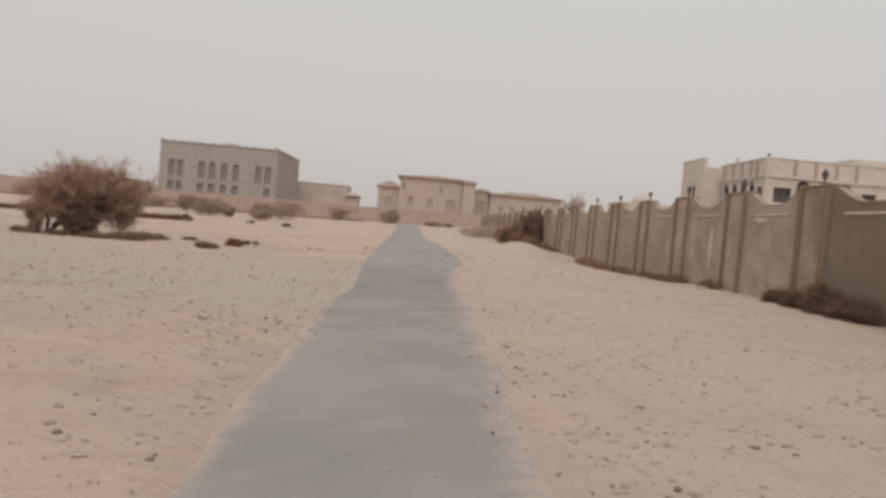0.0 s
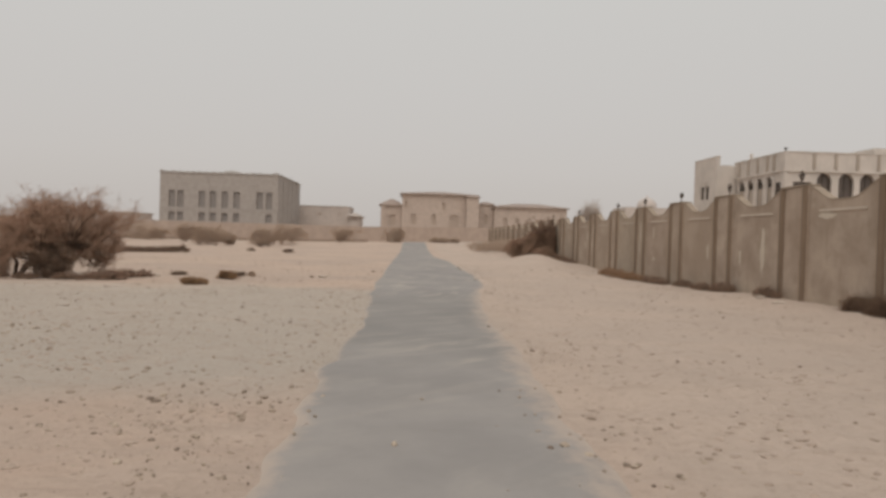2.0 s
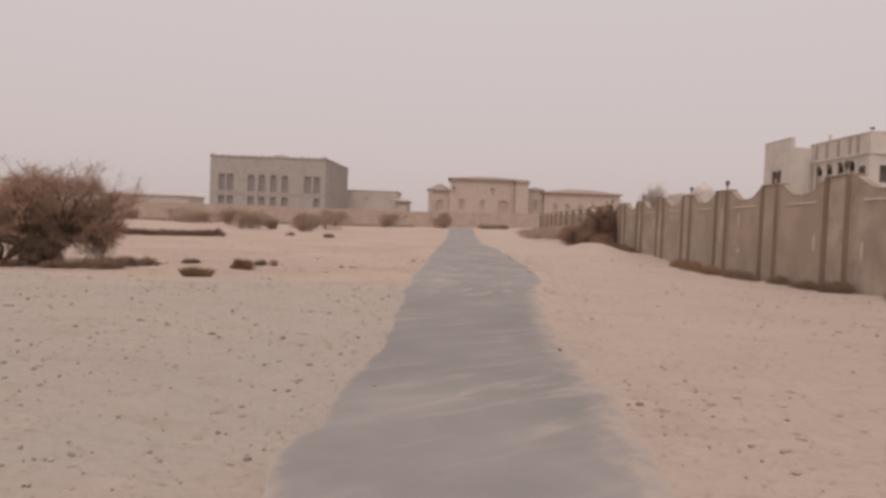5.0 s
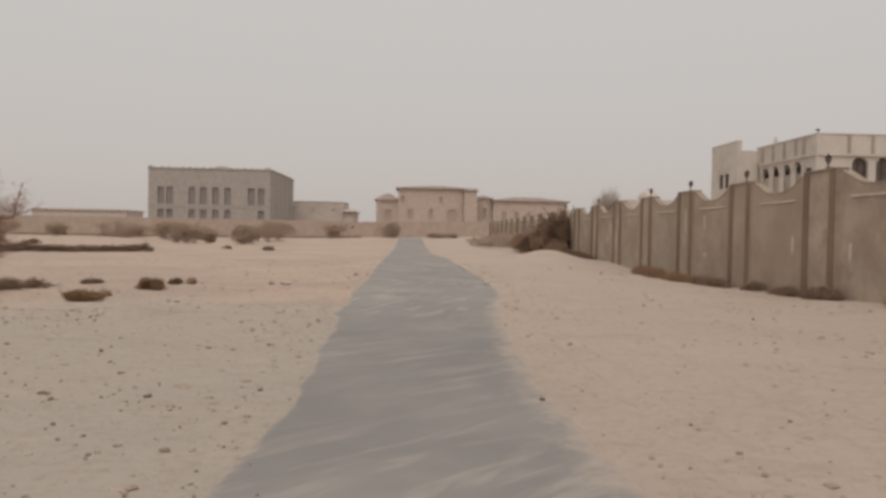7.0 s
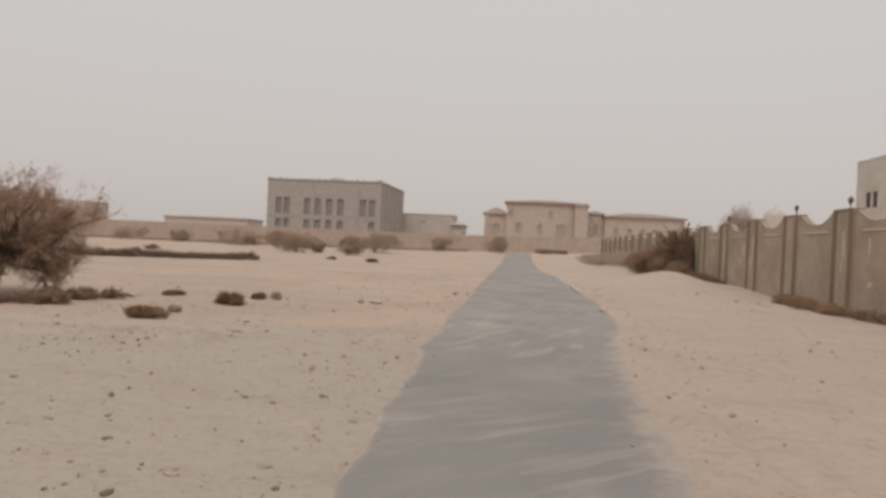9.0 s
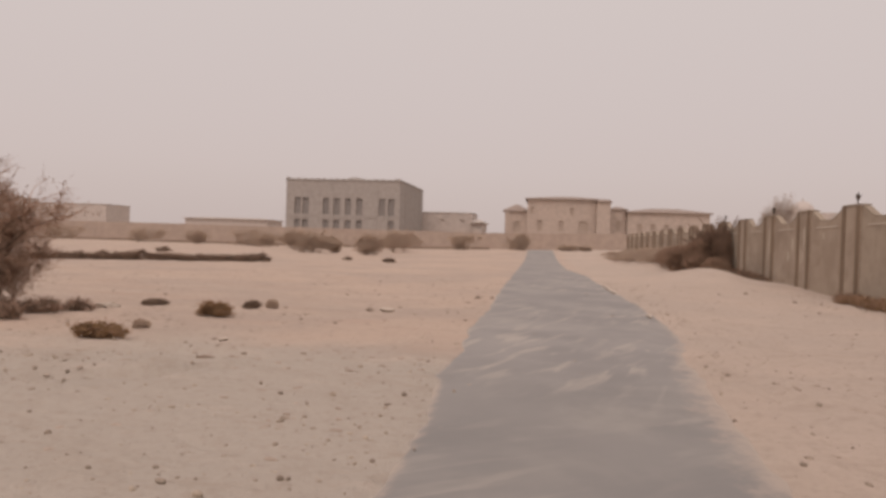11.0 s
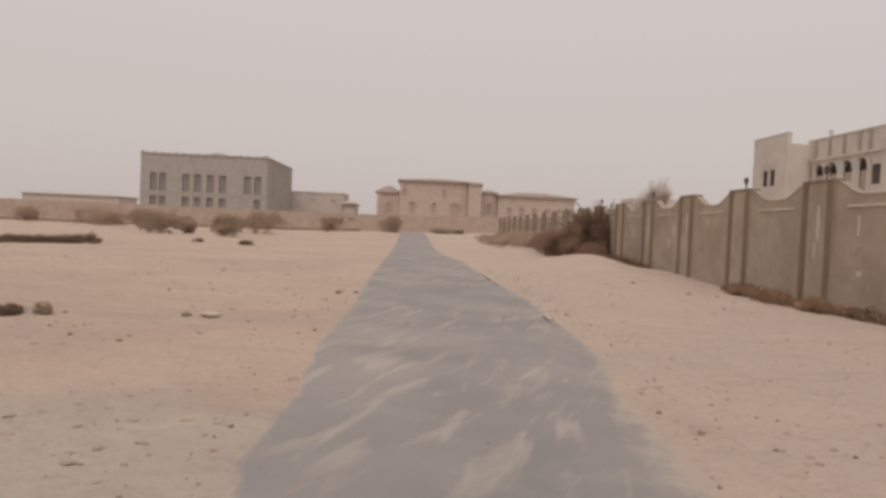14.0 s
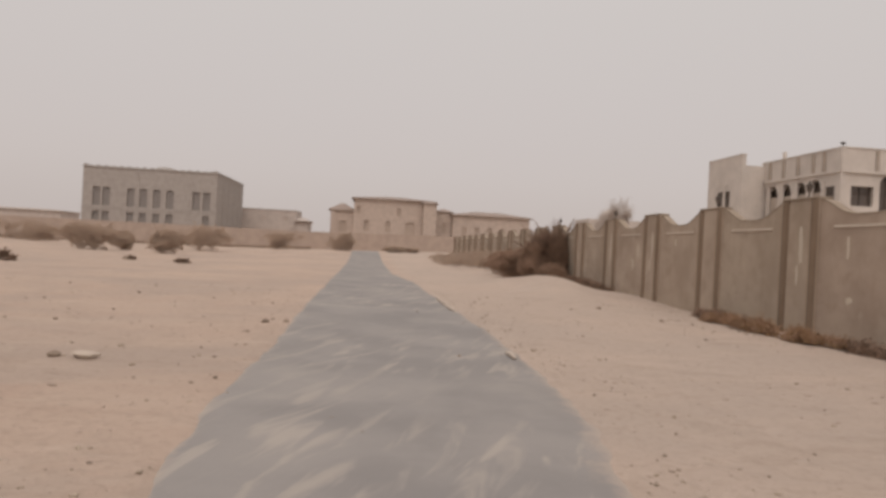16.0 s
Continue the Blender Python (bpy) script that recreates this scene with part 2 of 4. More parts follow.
OLIVE = wood_material("olive_weed", (0.26, 0.158, 0.085), (0.34, 0.222, 0.125))
# distance haze put into both colours; FARLEAF also serves two small pale weeds
FARTWIG = wood_material("hazed_far_twigs", (0.42, 0.33, 0.265), (0.50, 0.40, 0.325))
FARLEAF = wood_material("pale_hazed_leaves", (0.46, 0.35, 0.27), (0.54, 0.425, 0.335))
PALMLEAF = wood_material("dusty_palm_leaflets", (0.195, 0.128, 0.094), (0.275, 0.19, 0.138))
GRAVEL = stone_material("gravel_chips", (0.185, 0.142, 0.112), (0.47, 0.39, 0.31))
STONE = stone_material("field_stone", (0.20, 0.155, 0.12), (0.38, 0.305, 0.24))
PALESTONE = stone_material("pale_limestone", (0.47, 0.40, 0.335), (0.56, 0.475, 0.40))

# ---------------------------------------------------------------- building helpers


def part(name, bm, material, parent=None, label=""):
    me = bpy.data.meshes.new(name)
    bm.normal_update()
    bm.to_mesh(me); bm.free()
    me.materials.append(material)
    ob = new(name, me)
    ob.parent = parent
    return tagged(ob, label)


def piece(name, me, parent=None, label="", m=None):
    ob = new(name, me)
    ob.parent = parent
    if m is not None:
        ob.matrix_basis = m
    return tagged(ob, label)


def holder(name, m, label, category, group="", kind=""):
    ob = new(name)
    ob.empty_display_size = 0.2
    ob.matrix_basis = m
    return tagged(ob, label, category, group, kind)


def add_box(bm, x0, x1, y0, y1, z0, z1, bevel=0.0):
    vs = [bm.verts.new(p) for p in ((x0, y0, z0), (x1, y0, z0), (x1, y1, z0), (x0, y1, z0), (x0, y0, z1), (x1, y0, z1), (x1, y1, z1), (x0, y1, z1))]
    fs = [bm.faces.new([vs[i] for i in q]) for q in ((3, 2, 1, 0), (4, 5, 6, 7), (0, 1, 5, 4), (1, 2, 6, 5), (2, 3, 7, 6), (3, 0, 4, 7))]
    if bevel:
        es = list({e for f in fs for e in f.edges})
        bmesh.ops.bevel(bm, geom=es, offset=bevel, segments=1, affect="EDGES")
    return bm


def box(x0, x1, y0, y1, z0, z1, bevel=0.0):
    return add_box(bmesh.new(), x0, x1, y0, y1, z0, z1, bevel)


def add_lathe(bm, profile, sides=12, at=(0, 0)):
    rings = []
    for r, z in profile:
        rings.append([bm.verts.new((at[0] + r * math.cos(2 * math.pi * k / sides), at[1] + r * math.sin(2 * math.pi * k / sides), z)) for k in range(sides)])
    for a, b in zip(rings, rings[1:]):
        for k in range(sides):
            bm.faces.new((a[k], a[(k + 1) % sides], b[(k + 1) % sides], b[k]))
    bm.faces.new(rings[0][::-1]); bm.faces.new(rings[-1])
    return bm


def lattice_noise(x, y, seed=0):
    """Smooth value noise in -1..1 on arrays."""
    xi, yi = np.floor(x).astype(np.int64), np.floor(y).astype(np.int64)
    u, v = x - xi, y - yi
    u, v = u * u * (3 - 2 * u), v * v * (3 - 2 * v)

    def rnd(a, b):
        n = (a * 374761393 + b * 668265263 + seed * 974711) & 0x7FFFFFFF
        n = ((n ^ (n >> 13)) * 1274126177) & 0x7FFFFFFF
        return ((n ^ (n >> 16)) & 0xFFFF) / 32767.5 - 1
    return (rnd(xi, yi) * (1 - u) + rnd(xi + 1, yi) * u) * (1 - v) + (rnd(xi, yi + 1) * (1 - u) + rnd(xi + 1, yi + 1) * u) * v


def smooth(v, lo, hi):
    t = np.clip((np.asarray(v, float) - lo) / (hi - lo), 0, 1)
    return t * t * (3 - 2 * t)


# ---------------------------------------------------------------- ground and path
EDGE_LEFT = ((-30, -2.6), (2, -2.7), (4.4, -2.81), (6.3, -2.82), (8.6, -2.88), (9.9, -3.0), (10.2, -2.99), (10.6, -2.93), (12, -2.95), (13.7, -2.86), (14.6, -2.93), (16.2, -2.94), (17, -3.07), (18.6, -3.04), (19.8, -3.13), (20.9, -3.22), (21.2, -3.37), (21.8, -3.31), (22.7, -3.34), (23.2, -3.29), (25, -3.41), (27, -3.48), (31.5, -3.46), (38.6, -3.66), (49, -3.83), (70, -4.1), (92, -4.5), (140, -5.5))
EDGE_RIGHT = ((-30, -0.7), (3, -0.65), (4.5, -0.56), (7.4, -0.55), (11, -0.52), (13, -0.42), (15, -0.53), (17.7, -0.45), (18.8, -0.38), (21.6, -0.2), (23.9, 0.03), (25.3, 0.37), (27, 0.45), (30, 0.58), (33, 0.6), (39, 0.44), (42, 0.36), (53, 0.1), (62, -0.7), (92, -1.0), (140, -1.4))
WALL_X = 9.31


def path_edges(y):
    y = np.asarray(y, float)
    o = np.zeros_like(y)
    left = np.interp(y, *zip(*EDGE_LEFT)) - 0.13 + 0.06 * smooth(y, 9.4, 10.4) + 0.03 * lattice_noise(y * 1.9, o, 4) + 0.018 * lattice_noise(y * 5.3, o, 5)
    right = np.interp(y, *zip(*EDGE_RIGHT)) + 0.2 - 0.07 * smooth(y, 22, 26) + 0.04 * lattice_noise(y * 1.1, o, 7) + 0.03 * lattice_noise(y * 3.3, o, 8)
    return left, right


def land(x, y):
    """Height of the plain, with the drift along the wall and the mound by the palm."""
    x, y = np.asarray(x, float), np.asarray(y, float)
    z = np.interp(x, [-60, -25, -8, 10], [0.1, 0.28, 0.7, 1.15]) * smooth(y, 78, 132)
    bank = 1.05 * smooth(y, 57, 72) * smooth(x, 5.0, 8.6)
    z = 0.5 * (z + bank + np.sqrt((z - bank) ** 2 + 0.02)) - 0.07 * (1 - smooth(z + bank, 0.0, 0.3))
    z = z + 0.74 * np.exp(-(((x - 6.4) / np.where(x < 6.4, 1.7, 1.5)) ** 2 + ((y - 50.0) / np.where(y < 50, 3.2, 8.0)) ** 2))
    z = z + (np.interp(y, [14, 22, 28, 36, 44], [0.16, 0.11, 0.04, -0.06, -0.02]) + 0.05 * lattice_noise(y * 0.3, x * 0 + 2, 5) + 0.2 * smooth(y, 42, 50)) * smooth(x, 6.6, 9.0) * (1 - smooth(y, 56, 62))
    z = z + 0.035 * lattice_noise(x * 0.13, y * 0.13, 1) * smooth(np.abs(x + 1.5), 2, 6)
    return z


def ground_height(x, y):
    x, y = np.asarray(x, float), np.asarray(y, float)
    z = land(x, y)
    near = 1 - smooth(y, 70, 110)
    close = (1 - smooth(y, 30, 44)) * (1 - smooth(np.abs(x + 1.5), 7, 16))
    z = z + near * 0.018 * lattice_noise(x * 0.8, y * 0.8, 11) * (1 - smooth(y, 50, 66)) + close * (0.016 * lattice_noise(x * 2.6, y * 2.6, 12) + 0.011 * lattice_noise(x * 5.5, y * 5.5, 13))
    # old wheel ruts that swing off to the west
    for c, w in ((20.2, 0.2), (21.7, 0.2)):
        mid = c - 0.012 * (x + 4) ** 2 * 0.35 + 0.25 * lattice_noise(x * 0.3, x * 0 + c, 21)
        fade = smooth(-x, 4.2, 7.0) * (1 - smooth(-x, 16, 24))
        z = z + fade * (0.06 * np.exp(-(((y - mid) / w - 1.6) / 0.9) ** 2) - 0.06 * np.exp(-((y - mid) / w) ** 2))
    # a short curved scrape
    mid = 20.36 + 0.95 * (x + 6.58) - 0.5 * np.minimum(x + 6.9, 0)
    fade = smooth(x, -8.6, -7.2) * (1 - smooth(x, -6.1, -5.7))
    z = z + fade * (0.10 * np.exp(-((y - mid - 0.28) / 0.15) ** 2) - 0.10 * np.exp(-((y - mid) / 0.14) ** 2))
    # wheel marks beside the path
    for c, w in ((0.5, 0.13), (1.85, 0.13)):
        mid = c + 0.02 * (y - 12) + 0.2 * lattice_noise(y * 0.12, y * 0 + c, 22)
        fade = (1 - smooth(y, 24, 34)) * (0.6 + 0.4 * lattice_noise(y * 0.5, y * 0 + c, 23))
        z = z + fade * (0.03 * np.exp(-((np.abs(x - mid) / w - 1.6) / 0.8) ** 2) - 0.04 * np.exp(-((x - mid) / w) ** 2))
    l, r = path_edges(y)
    inside = smooth(x, l - 0.02, l + 0.22) * (1 - smooth(x, r - 0.3, r + 0.02)) * (1 - smooth(y, 126, 129))
    return z - 0.06 * inside


def spread(lo, hi, step, far, grow, back):
    """Grid lines: even between lo and hi, then ever wider out to far."""
    mid = list(np.arange(lo, hi + step / 2, step))
    out, d, v = [], step, mid[-1]
    while v < far:
        d *= grow; v += d; out.append(v)
    low, d, v = [], step, mid[0]
    while v > -far:
        d *= back; v -= d; low.append(v)
    return np.array(low[::-1] + mid + out)


def build_ground():
    xs = spread(-5.6, 2.4, 0.11, 2600, 1.055, 1.055)
    ys = spread(0.0, 30.0, 0.15, 2600, 1.022, 1.12)
    gx, gy = np.meshgrid(xs, ys)
    gz = ground_height(gx, gy)
    nx, ny = len(xs), len(ys)
    verts = np.stack([gx.ravel(), gy.ravel(), gz.ravel()], 1)
    i = np.arange(nx * ny).reshape(ny, nx)
    faces = np.stack([i[:-1, :-1].ravel(), i[:-1, 1:].ravel(), i[1:, 1:].ravel(), i[1:, :-1].ravel()], 1)
    me = bpy.data.meshes.new("ground")
    me.from_pydata(verts.tolist(), [], faces.tolist())
    me.polygons.foreach_set("use_smooth", [True] * len(me.polygons))
    me.materials.append(SAND)
    tagged(new("ground", me), "pale pinkish desert sand with crushed stone and old ruts", "ground", kind="structure")


def build_path():
    ys = np.concatenate([np.arange(-14, 45, 0.12), np.arange(45, 128.5, 0.5)])
    cols = 22
    l, r = path_edges(ys)
    u = np.linspace(0, 1, cols)
    gx = l[:, None] * (1 - u) + r[:, None] * u
    gy = np.repeat(ys[:, None], cols, 1)
    w = (r - l)[:, None]
    d = np.minimum(u[None] * w, (1 - u[None]) * w)
    gz = land(gx, gy) + 0.006 - 0.035 * (1 - smooth(d, 0, 0.16)) + 0.010 * lattice_noise(gx * 0.7, gy * 0.7, 31) + 0.006 * lattice_noise(gx * 3.1, gy * 3.1, 32)
    # wind-laid ripples of sand lie across it
    gz = gz + 0.006 * np.sin((gx * 0.74 - gy * 0.67) * 5.0 + 2 * lattice_noise(gx, gy, 33))
    i = np.arange(len(ys) * cols).reshape(len(ys), cols)
    faces = np.stack([i[:-1, :-1].ravel(), i[:-1, 1:].ravel(), i[1:, 1:].ravel(), i[1:, :-1].ravel()], 1)
    me = bpy.data.meshes.new("road")
    me.from_pydata(np.stack([gx.ravel(), gy.ravel(), gz.ravel()], 1).tolist(), [], faces.tolist())
    me.polygons.foreach_set("use_smooth", [True] * len(me.polygons))
    at = me.attributes.new("rim", "FLOAT", "POINT")
    at.data.foreach_set("value", np.where(gx < (l + r)[:, None] / 2, d * (1.3 + 1.0 * smooth(gy, 9.0, 10.5)), d * (0.7 + 0.5 * smooth(gy, 22, 26))).ravel().astype(np.float32))
    me.materials.append(TARMAC)
    tagged(new("road", me), "narrow grey tarmac path half covered by blown sand", "path", kind="structure")


build_ground()
build_path()


def gz(x, y):
    return float(ground_height(np.array([x]), np.array([y]))[0])


# ---------------------------------------------------------------- the long boundary wall
PIER_STEP, PIER_HALF, WALL_TOP, WALL_FOOT = 4.88, 0.75, 3.5, -0.4
PIERS = [-12.0, -7.2, -2.4, 2.4, 7.2, 12.0, 16.82, 21.45, 26.28] + [40.75 + PIER_STEP * k for k in range(-2, 16)]


def scallop(s, low):
    """Height of the panel's top: a shoulder, a steep fall, a long shallow dip."""
    q = min(1.0, max(0.0, (min(s, 1 - s) - 0.04) / 0.34))
    return WALL_TOP - 0.04 - (WALL_TOP - low) * (0.8 * q ** 1.5 * (2.5 - 1.5 * q) + 0.2 * math.sin(math.pi * s) * (q > 0))


def panel_bmesh(length, low):
    """A wall panel along y from 0 to length whose top dips in a scallop."""
    bm = bmesh.new()
    n = 20
    front, back = [], []
    for k in range(n + 1):
        s = k / n
        top = scallop(s, low)
        front.append((bm.verts.new((0, s * length, WALL_FOOT)), bm.verts.new((0, s * length, top))))
        back.append((bm.verts.new((0.24, s * length, WALL_FOOT)), bm.verts.new((0.24, s * length, top))))
    for k in range(n):
        (a, b), (c, d) = front[k], front[k + 1]
        (e, f), (g, h) = back[k], back[k + 1]
        bm.faces.new((a, b, d, c)); bm.faces.new((e, g, h, f)); bm.faces.new((b, f, h, d))
    return bm


def coping_bmesh(length, low):
    """The weathered capping that follows the scallop."""
    bm = bmesh.new()
    n, rows = 20, []
    for k in range(n + 1):
        s = k / n
        top = scallop(s, low)
        rows.append([bm.verts.new(p) for p in ((-0.014, s * length, top - 0.02), (-0.012, s * length, top + 0.02), (0.25, s * length, top + 0.02), (0.252, s * length, top - 0.02))])
    for a, b in zip(rows, rows[1:]):
        for k in range(4):
            bm.faces.new((a[k], a[(k + 1) % 4], b[(k + 1) % 4], b[k]))
    bm.faces.new(rows[0]); bm.faces.new(rows[-1][::-1])
    return bm


def rib_bmesh():
    bm = bmesh.new()
    prof = [(0.0, -0.12), (-0.06, -0.10), (-0.09, -0.045), (-0.09, 0.045), (-0.06, 0.10), (0.0, 0.12)]
    lo = [bm.verts.new((x, y, WALL_FOOT)) for x, y in prof]
    hi = [bm.verts.new((x, y, WALL_TOP - 0.015)) for x, y in prof]
    for k in range(len(prof) - 1):
        bm.faces.new((lo[k], hi[k], hi[k + 1], lo[k + 1]))
    bm.faces.new(hi)
    return bm


def ledge_bmesh(length):
    """A shallow moulding with a sloping top that holds dust."""
    bm = bmesh.new()
    a, b = [[bm.verts.new(p) for p in ((0.001, y, 2.715), (-0.03, y, 2.725), (-0.03, y, 2.745), (0.001, y, 2.80))] for y in (length * 0.17, length * 0.83)]
    for k in range(3):
        bm.faces.new((a[k], a[k + 1], b[k + 1], b[k]))
    bm.faces.new(a[::-1]); bm.faces.new(b)
    return bm


def build_wall():
    wall = holder("wall_east", pose(WALL_X, 0, 0), "long stained cement boundary wall with scalloped top", "wall", kind="structure")
    meshes = {}

    def shared(name, make, material):
        if name not in meshes:
            me = bpy.data.meshes.new(name.split()[0])
            b = make(); b.normal_update(); b.to_mesh(me); b.free()
            me.materials.append(material)
            meshes[name] = me
        return meshes[name]
    rng = random.Random(5)
    for k, y in enumerate(PIERS):
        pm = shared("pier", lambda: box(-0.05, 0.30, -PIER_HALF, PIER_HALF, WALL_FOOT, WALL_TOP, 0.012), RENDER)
        lift = rng.uniform(-0.015, 0.02)
        pier = piece("pier", pm, wall, m=pose(0, y, lift))
        for s in (-1, 1):
            piece("rib", shared("rib", rib_bmesh, RIB), pier, "dark brown half-round rib", pose(-0.05, s * (PIER_HALF - 0.13), 0))
        piece("pier_cap", shared("pier_cap", lambda: box(-0.10, 0.32, -PIER_HALF - 0.015, PIER_HALF + 0.015, WALL_TOP, WALL_TOP + 0.05, 0.015), COPING), pier)
        if k in (10, 12, 13):
            worn_patch(wall, y - 0.08, 2.3, 0.1, 0.75, 200 + k, 0.05)
            worn_patch(wall, y + 0.05, 1.5, 0.06, 0.3, 220 + k, 0.05)
        if k + 1 < len(PIERS):
            if k == 7:
                worn_patch(wall, y + 1.9, 1.6, 0.15, 0.9, 77)
            if k == 6:
                worn_patch(wall, y + 3.0, 2.62, 0.5, 0.11, 78)
            plen = round(PIERS[k + 1] - y - 2 * PIER_HALF, 2)
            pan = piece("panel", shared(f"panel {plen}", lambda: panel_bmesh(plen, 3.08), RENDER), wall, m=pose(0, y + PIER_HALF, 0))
            piece("coping", shared(f"coping {plen}", lambda: coping_bmesh(plen, 3.08), COPING), pan)
            for j in range(rng.choice((0, 1, 1, 2))):
                worn_patch(wall, y + PIER_STEP / 2 + rng.uniform(-1.2, 1.2), rng.uniform(0.9, 2.5), rng.uniform(0.05, 0.13), rng.uniform(0.1, 0.4), 31 * k + j)
            piece("ledge", shared(f"ledge {plen}", lambda: ledge_bmesh(plen), DUSTLEDGE), pan, "dust-covered moulding")


def worn_patch(wall, y, z, half_y, half_z, seed, out=0.0):
    """A flake of pale bare cement where the render has come off."""
    rng = random.Random(seed)
    bm = bmesh.new()
    n = 18
    rim = []
    for k in range(n):
        a = 2 * math.pi * k / n
        f = rng.uniform(0.6, 1.05)
        rim.append((y + half_y * f * math.cos(a), z + half_z * f * math.sin(a)))
    front = [bm.verts.new((-0.005 - out, *p)) for p in rim]
    back = [bm.verts.new((0.002 - out, *p)) for p in rim]
    bm.faces.new(front[::-1])
    for k in range(n):
        bm.faces.new((front[k], front[(k + 1) % n], back[(k + 1) % n], back[k]))
    part("bare_patch", bm, FLAKE, wall, "pale patch of bare cement")


def lantern(m, label):
    """A small cast lantern on a stem."""
    ob = holder("wall_lantern", m, label, "lantern", "lanterns on the wall")
    part("stem", add_lathe(bmesh.new(), [(0.09, 0), (0.09, 0.03), (0.035, 0.06), (0.028, 0.20), (0.05, 0.22)], 10), IRON, ob)
    part("glass_body", add_lathe(bmesh.new(), [(0.06, 0.22), (0.10, 0.30), (0.135, 0.42), (0.125, 0.45)], 6), DARKGLASS, ob, "dark dusty glass")
    part("roof", add_lathe(bmesh.new(), [(0.155, 0.45), (0.14, 0.475), (0.06, 0.55), (0.025, 0.57), (0.032, 0.60), (0.008, 0.64)], 6), IRON, ob)
    return ob


build_wall()
first = None
for k in range(-6, 5):
    if k in (1, 3):
        continue
    y = PIERS[11 + k]
    place = pose(WALL_X + 0.14, y - 0.04, WALL_TOP + 0.055, 0, 0, 17 * k) @ Matrix.Diagonal((0.66, 0.66, 0.72, 1))
    if first is None:
        first = lantern(place, "dark metal lantern standing on a wall pier")
    else:
        copy_thing(first, pose(WALL_X + 0.14, y - 0.04, WALL_TOP + 0.055, 0, 0, 17 * k))

# ---------------------------------------------------------------- far wall and pipe


def build_far_wall():
    wall = holder("wall_north", pose(0, 137, 0), "long low sand-coloured compound wall behind dry bushes", "wall", kind="structure")
    x = -330.0
    while x < 62:
        foot = gz(x + 3, 137)
        top = float(np.interp(x, [-330, -70, -15, 12, 60], [3.55, 3.55, 3.5, 4.1, 4.6]))
        part("panel", box(x, x + 5.7, 0, 0.25, foot - 0.4, top), FARWALL, wall)
        part("pier", box(x + 5.7, x + 6.0, -0.04, 0.3, foot - 0.4, top + 0.06), FARWALL, wall)
        x += 6.0


def build_pipe():
    bm = bmesh.new()
    pts = [(-150 + 3.0 * k, 131.0 + 0.25 * math.sin(k * 0.9)) for k in range(47)]
    rings = []
    for k, (x, y) in enumerate(pts):
        z = gz(x, y) + 0.12 + 0.03 * math.sin(k * 1.7)
        rings.append([bm.verts.new((x, y + 0.2 * math.cos(a), z + 0.2 * math.sin(a))) for a in [2 * math.pi * j / 8 for j in range(8)]])
    for a, b in zip(rings, rings[1:]):
        for j in range(8):
            bm.faces.new((a[j], a[(j + 1) % 8], b[(j + 1) % 8], b[j]))
    tagged(part("pipeline", bm, RUST), "dark pipe lying along the foot of the far wall", "pipe")


build_far_wall()
build_pipe()

# ---------------------------------------------------------------- houses


def facade(bm, width, z0, z1, thick, openings):
    """A wall slab in the local xz plane, front at y=0, with openings (xc, w, zb, zt, arch)."""
    cuts = sorted({0.0, width, *(o[0] - o[1] / 2 for o in openings), *(o[0] + o[1] / 2 for o in openings)})
    for a, b in zip(cuts, cuts[1:]):
        if b - a < 1e-4:
            continue
        mid = (a + b) / 2
        z = z0
        for xc, w, zb, zt, arch in sorted((o for o in openings if abs(o[0] - mid) < o[1] / 2), key=lambda o: o[2]):
            if zb > z:
                add_box(bm, a, b, 0, thick, z, zb)
            z = zt
        if z1 > z:
            add_box(bm, a, b, 0, thick, z, z1)
    for xc, w, zb, zt, arch in openings:
        if arch <= 0:
            continue
        n, r = 8, w / 2
        for s in (-1, 1):
            for k in range(n):
                a0, a1 = math.pi / 2 * k / n, math.pi / 2 * (k + 1) / n
                p = [(xc + s * r * math.cos(a0), zt - arch + arch * math.sin(a0)), (xc + s * r * math.cos(a1), zt - arch + arch * math.sin(a1))]
                quad = [p[0], (p[0][0], zt), (p[1][0], zt), p[1]]
                f = [bm.verts.new((x, 0.0, z)) for x, z in quad]
                g = [bm.verts.new((x, thick, z)) for x, z in quad]
                order = range(4)
                try:
                    bm.faces.new([f[j] for j in order]); bm.faces.new([f[0], f[3], g[3], g[0]])
                except ValueError:
                    pass
    bmesh.ops.remove_doubles(bm, verts=bm.verts, dist=1e-4)
    return bm


def window_part(parent, xc, w, zb, zt, depth, glass, frame_mat, bars=1):
    """Pane, frame and mullions set back in an opening."""
    win = part("window", box(xc - w / 2, xc + w / 2, depth, depth + 0.04, zb, zt), glass, parent)
    bm = bmesh.new()
    t = max(0.05, w * 0.05)
    add_box(bm, xc - w / 2, xc - w / 2 + t, depth - 0.06, depth, zb, zt)
    add_box(bm, xc + w / 2 - t, xc + w / 2, depth - 0.06, depth, zb, zt)
    for k in range(bars):
        u = xc - w / 2 + w * (k + 1) / (bars + 1)
        add_box(bm, u - t / 2, u + t / 2, depth - 0.05, depth, zb, zt)
    add_box(bm, xc - w / 2 + t, xc + w / 2 - t, depth - 0.05, depth, zb + (zt - zb) * 0.62, zb + (zt - zb) * 0.62 + t)
    part("window_frame", bm, frame_mat, win)
    return win


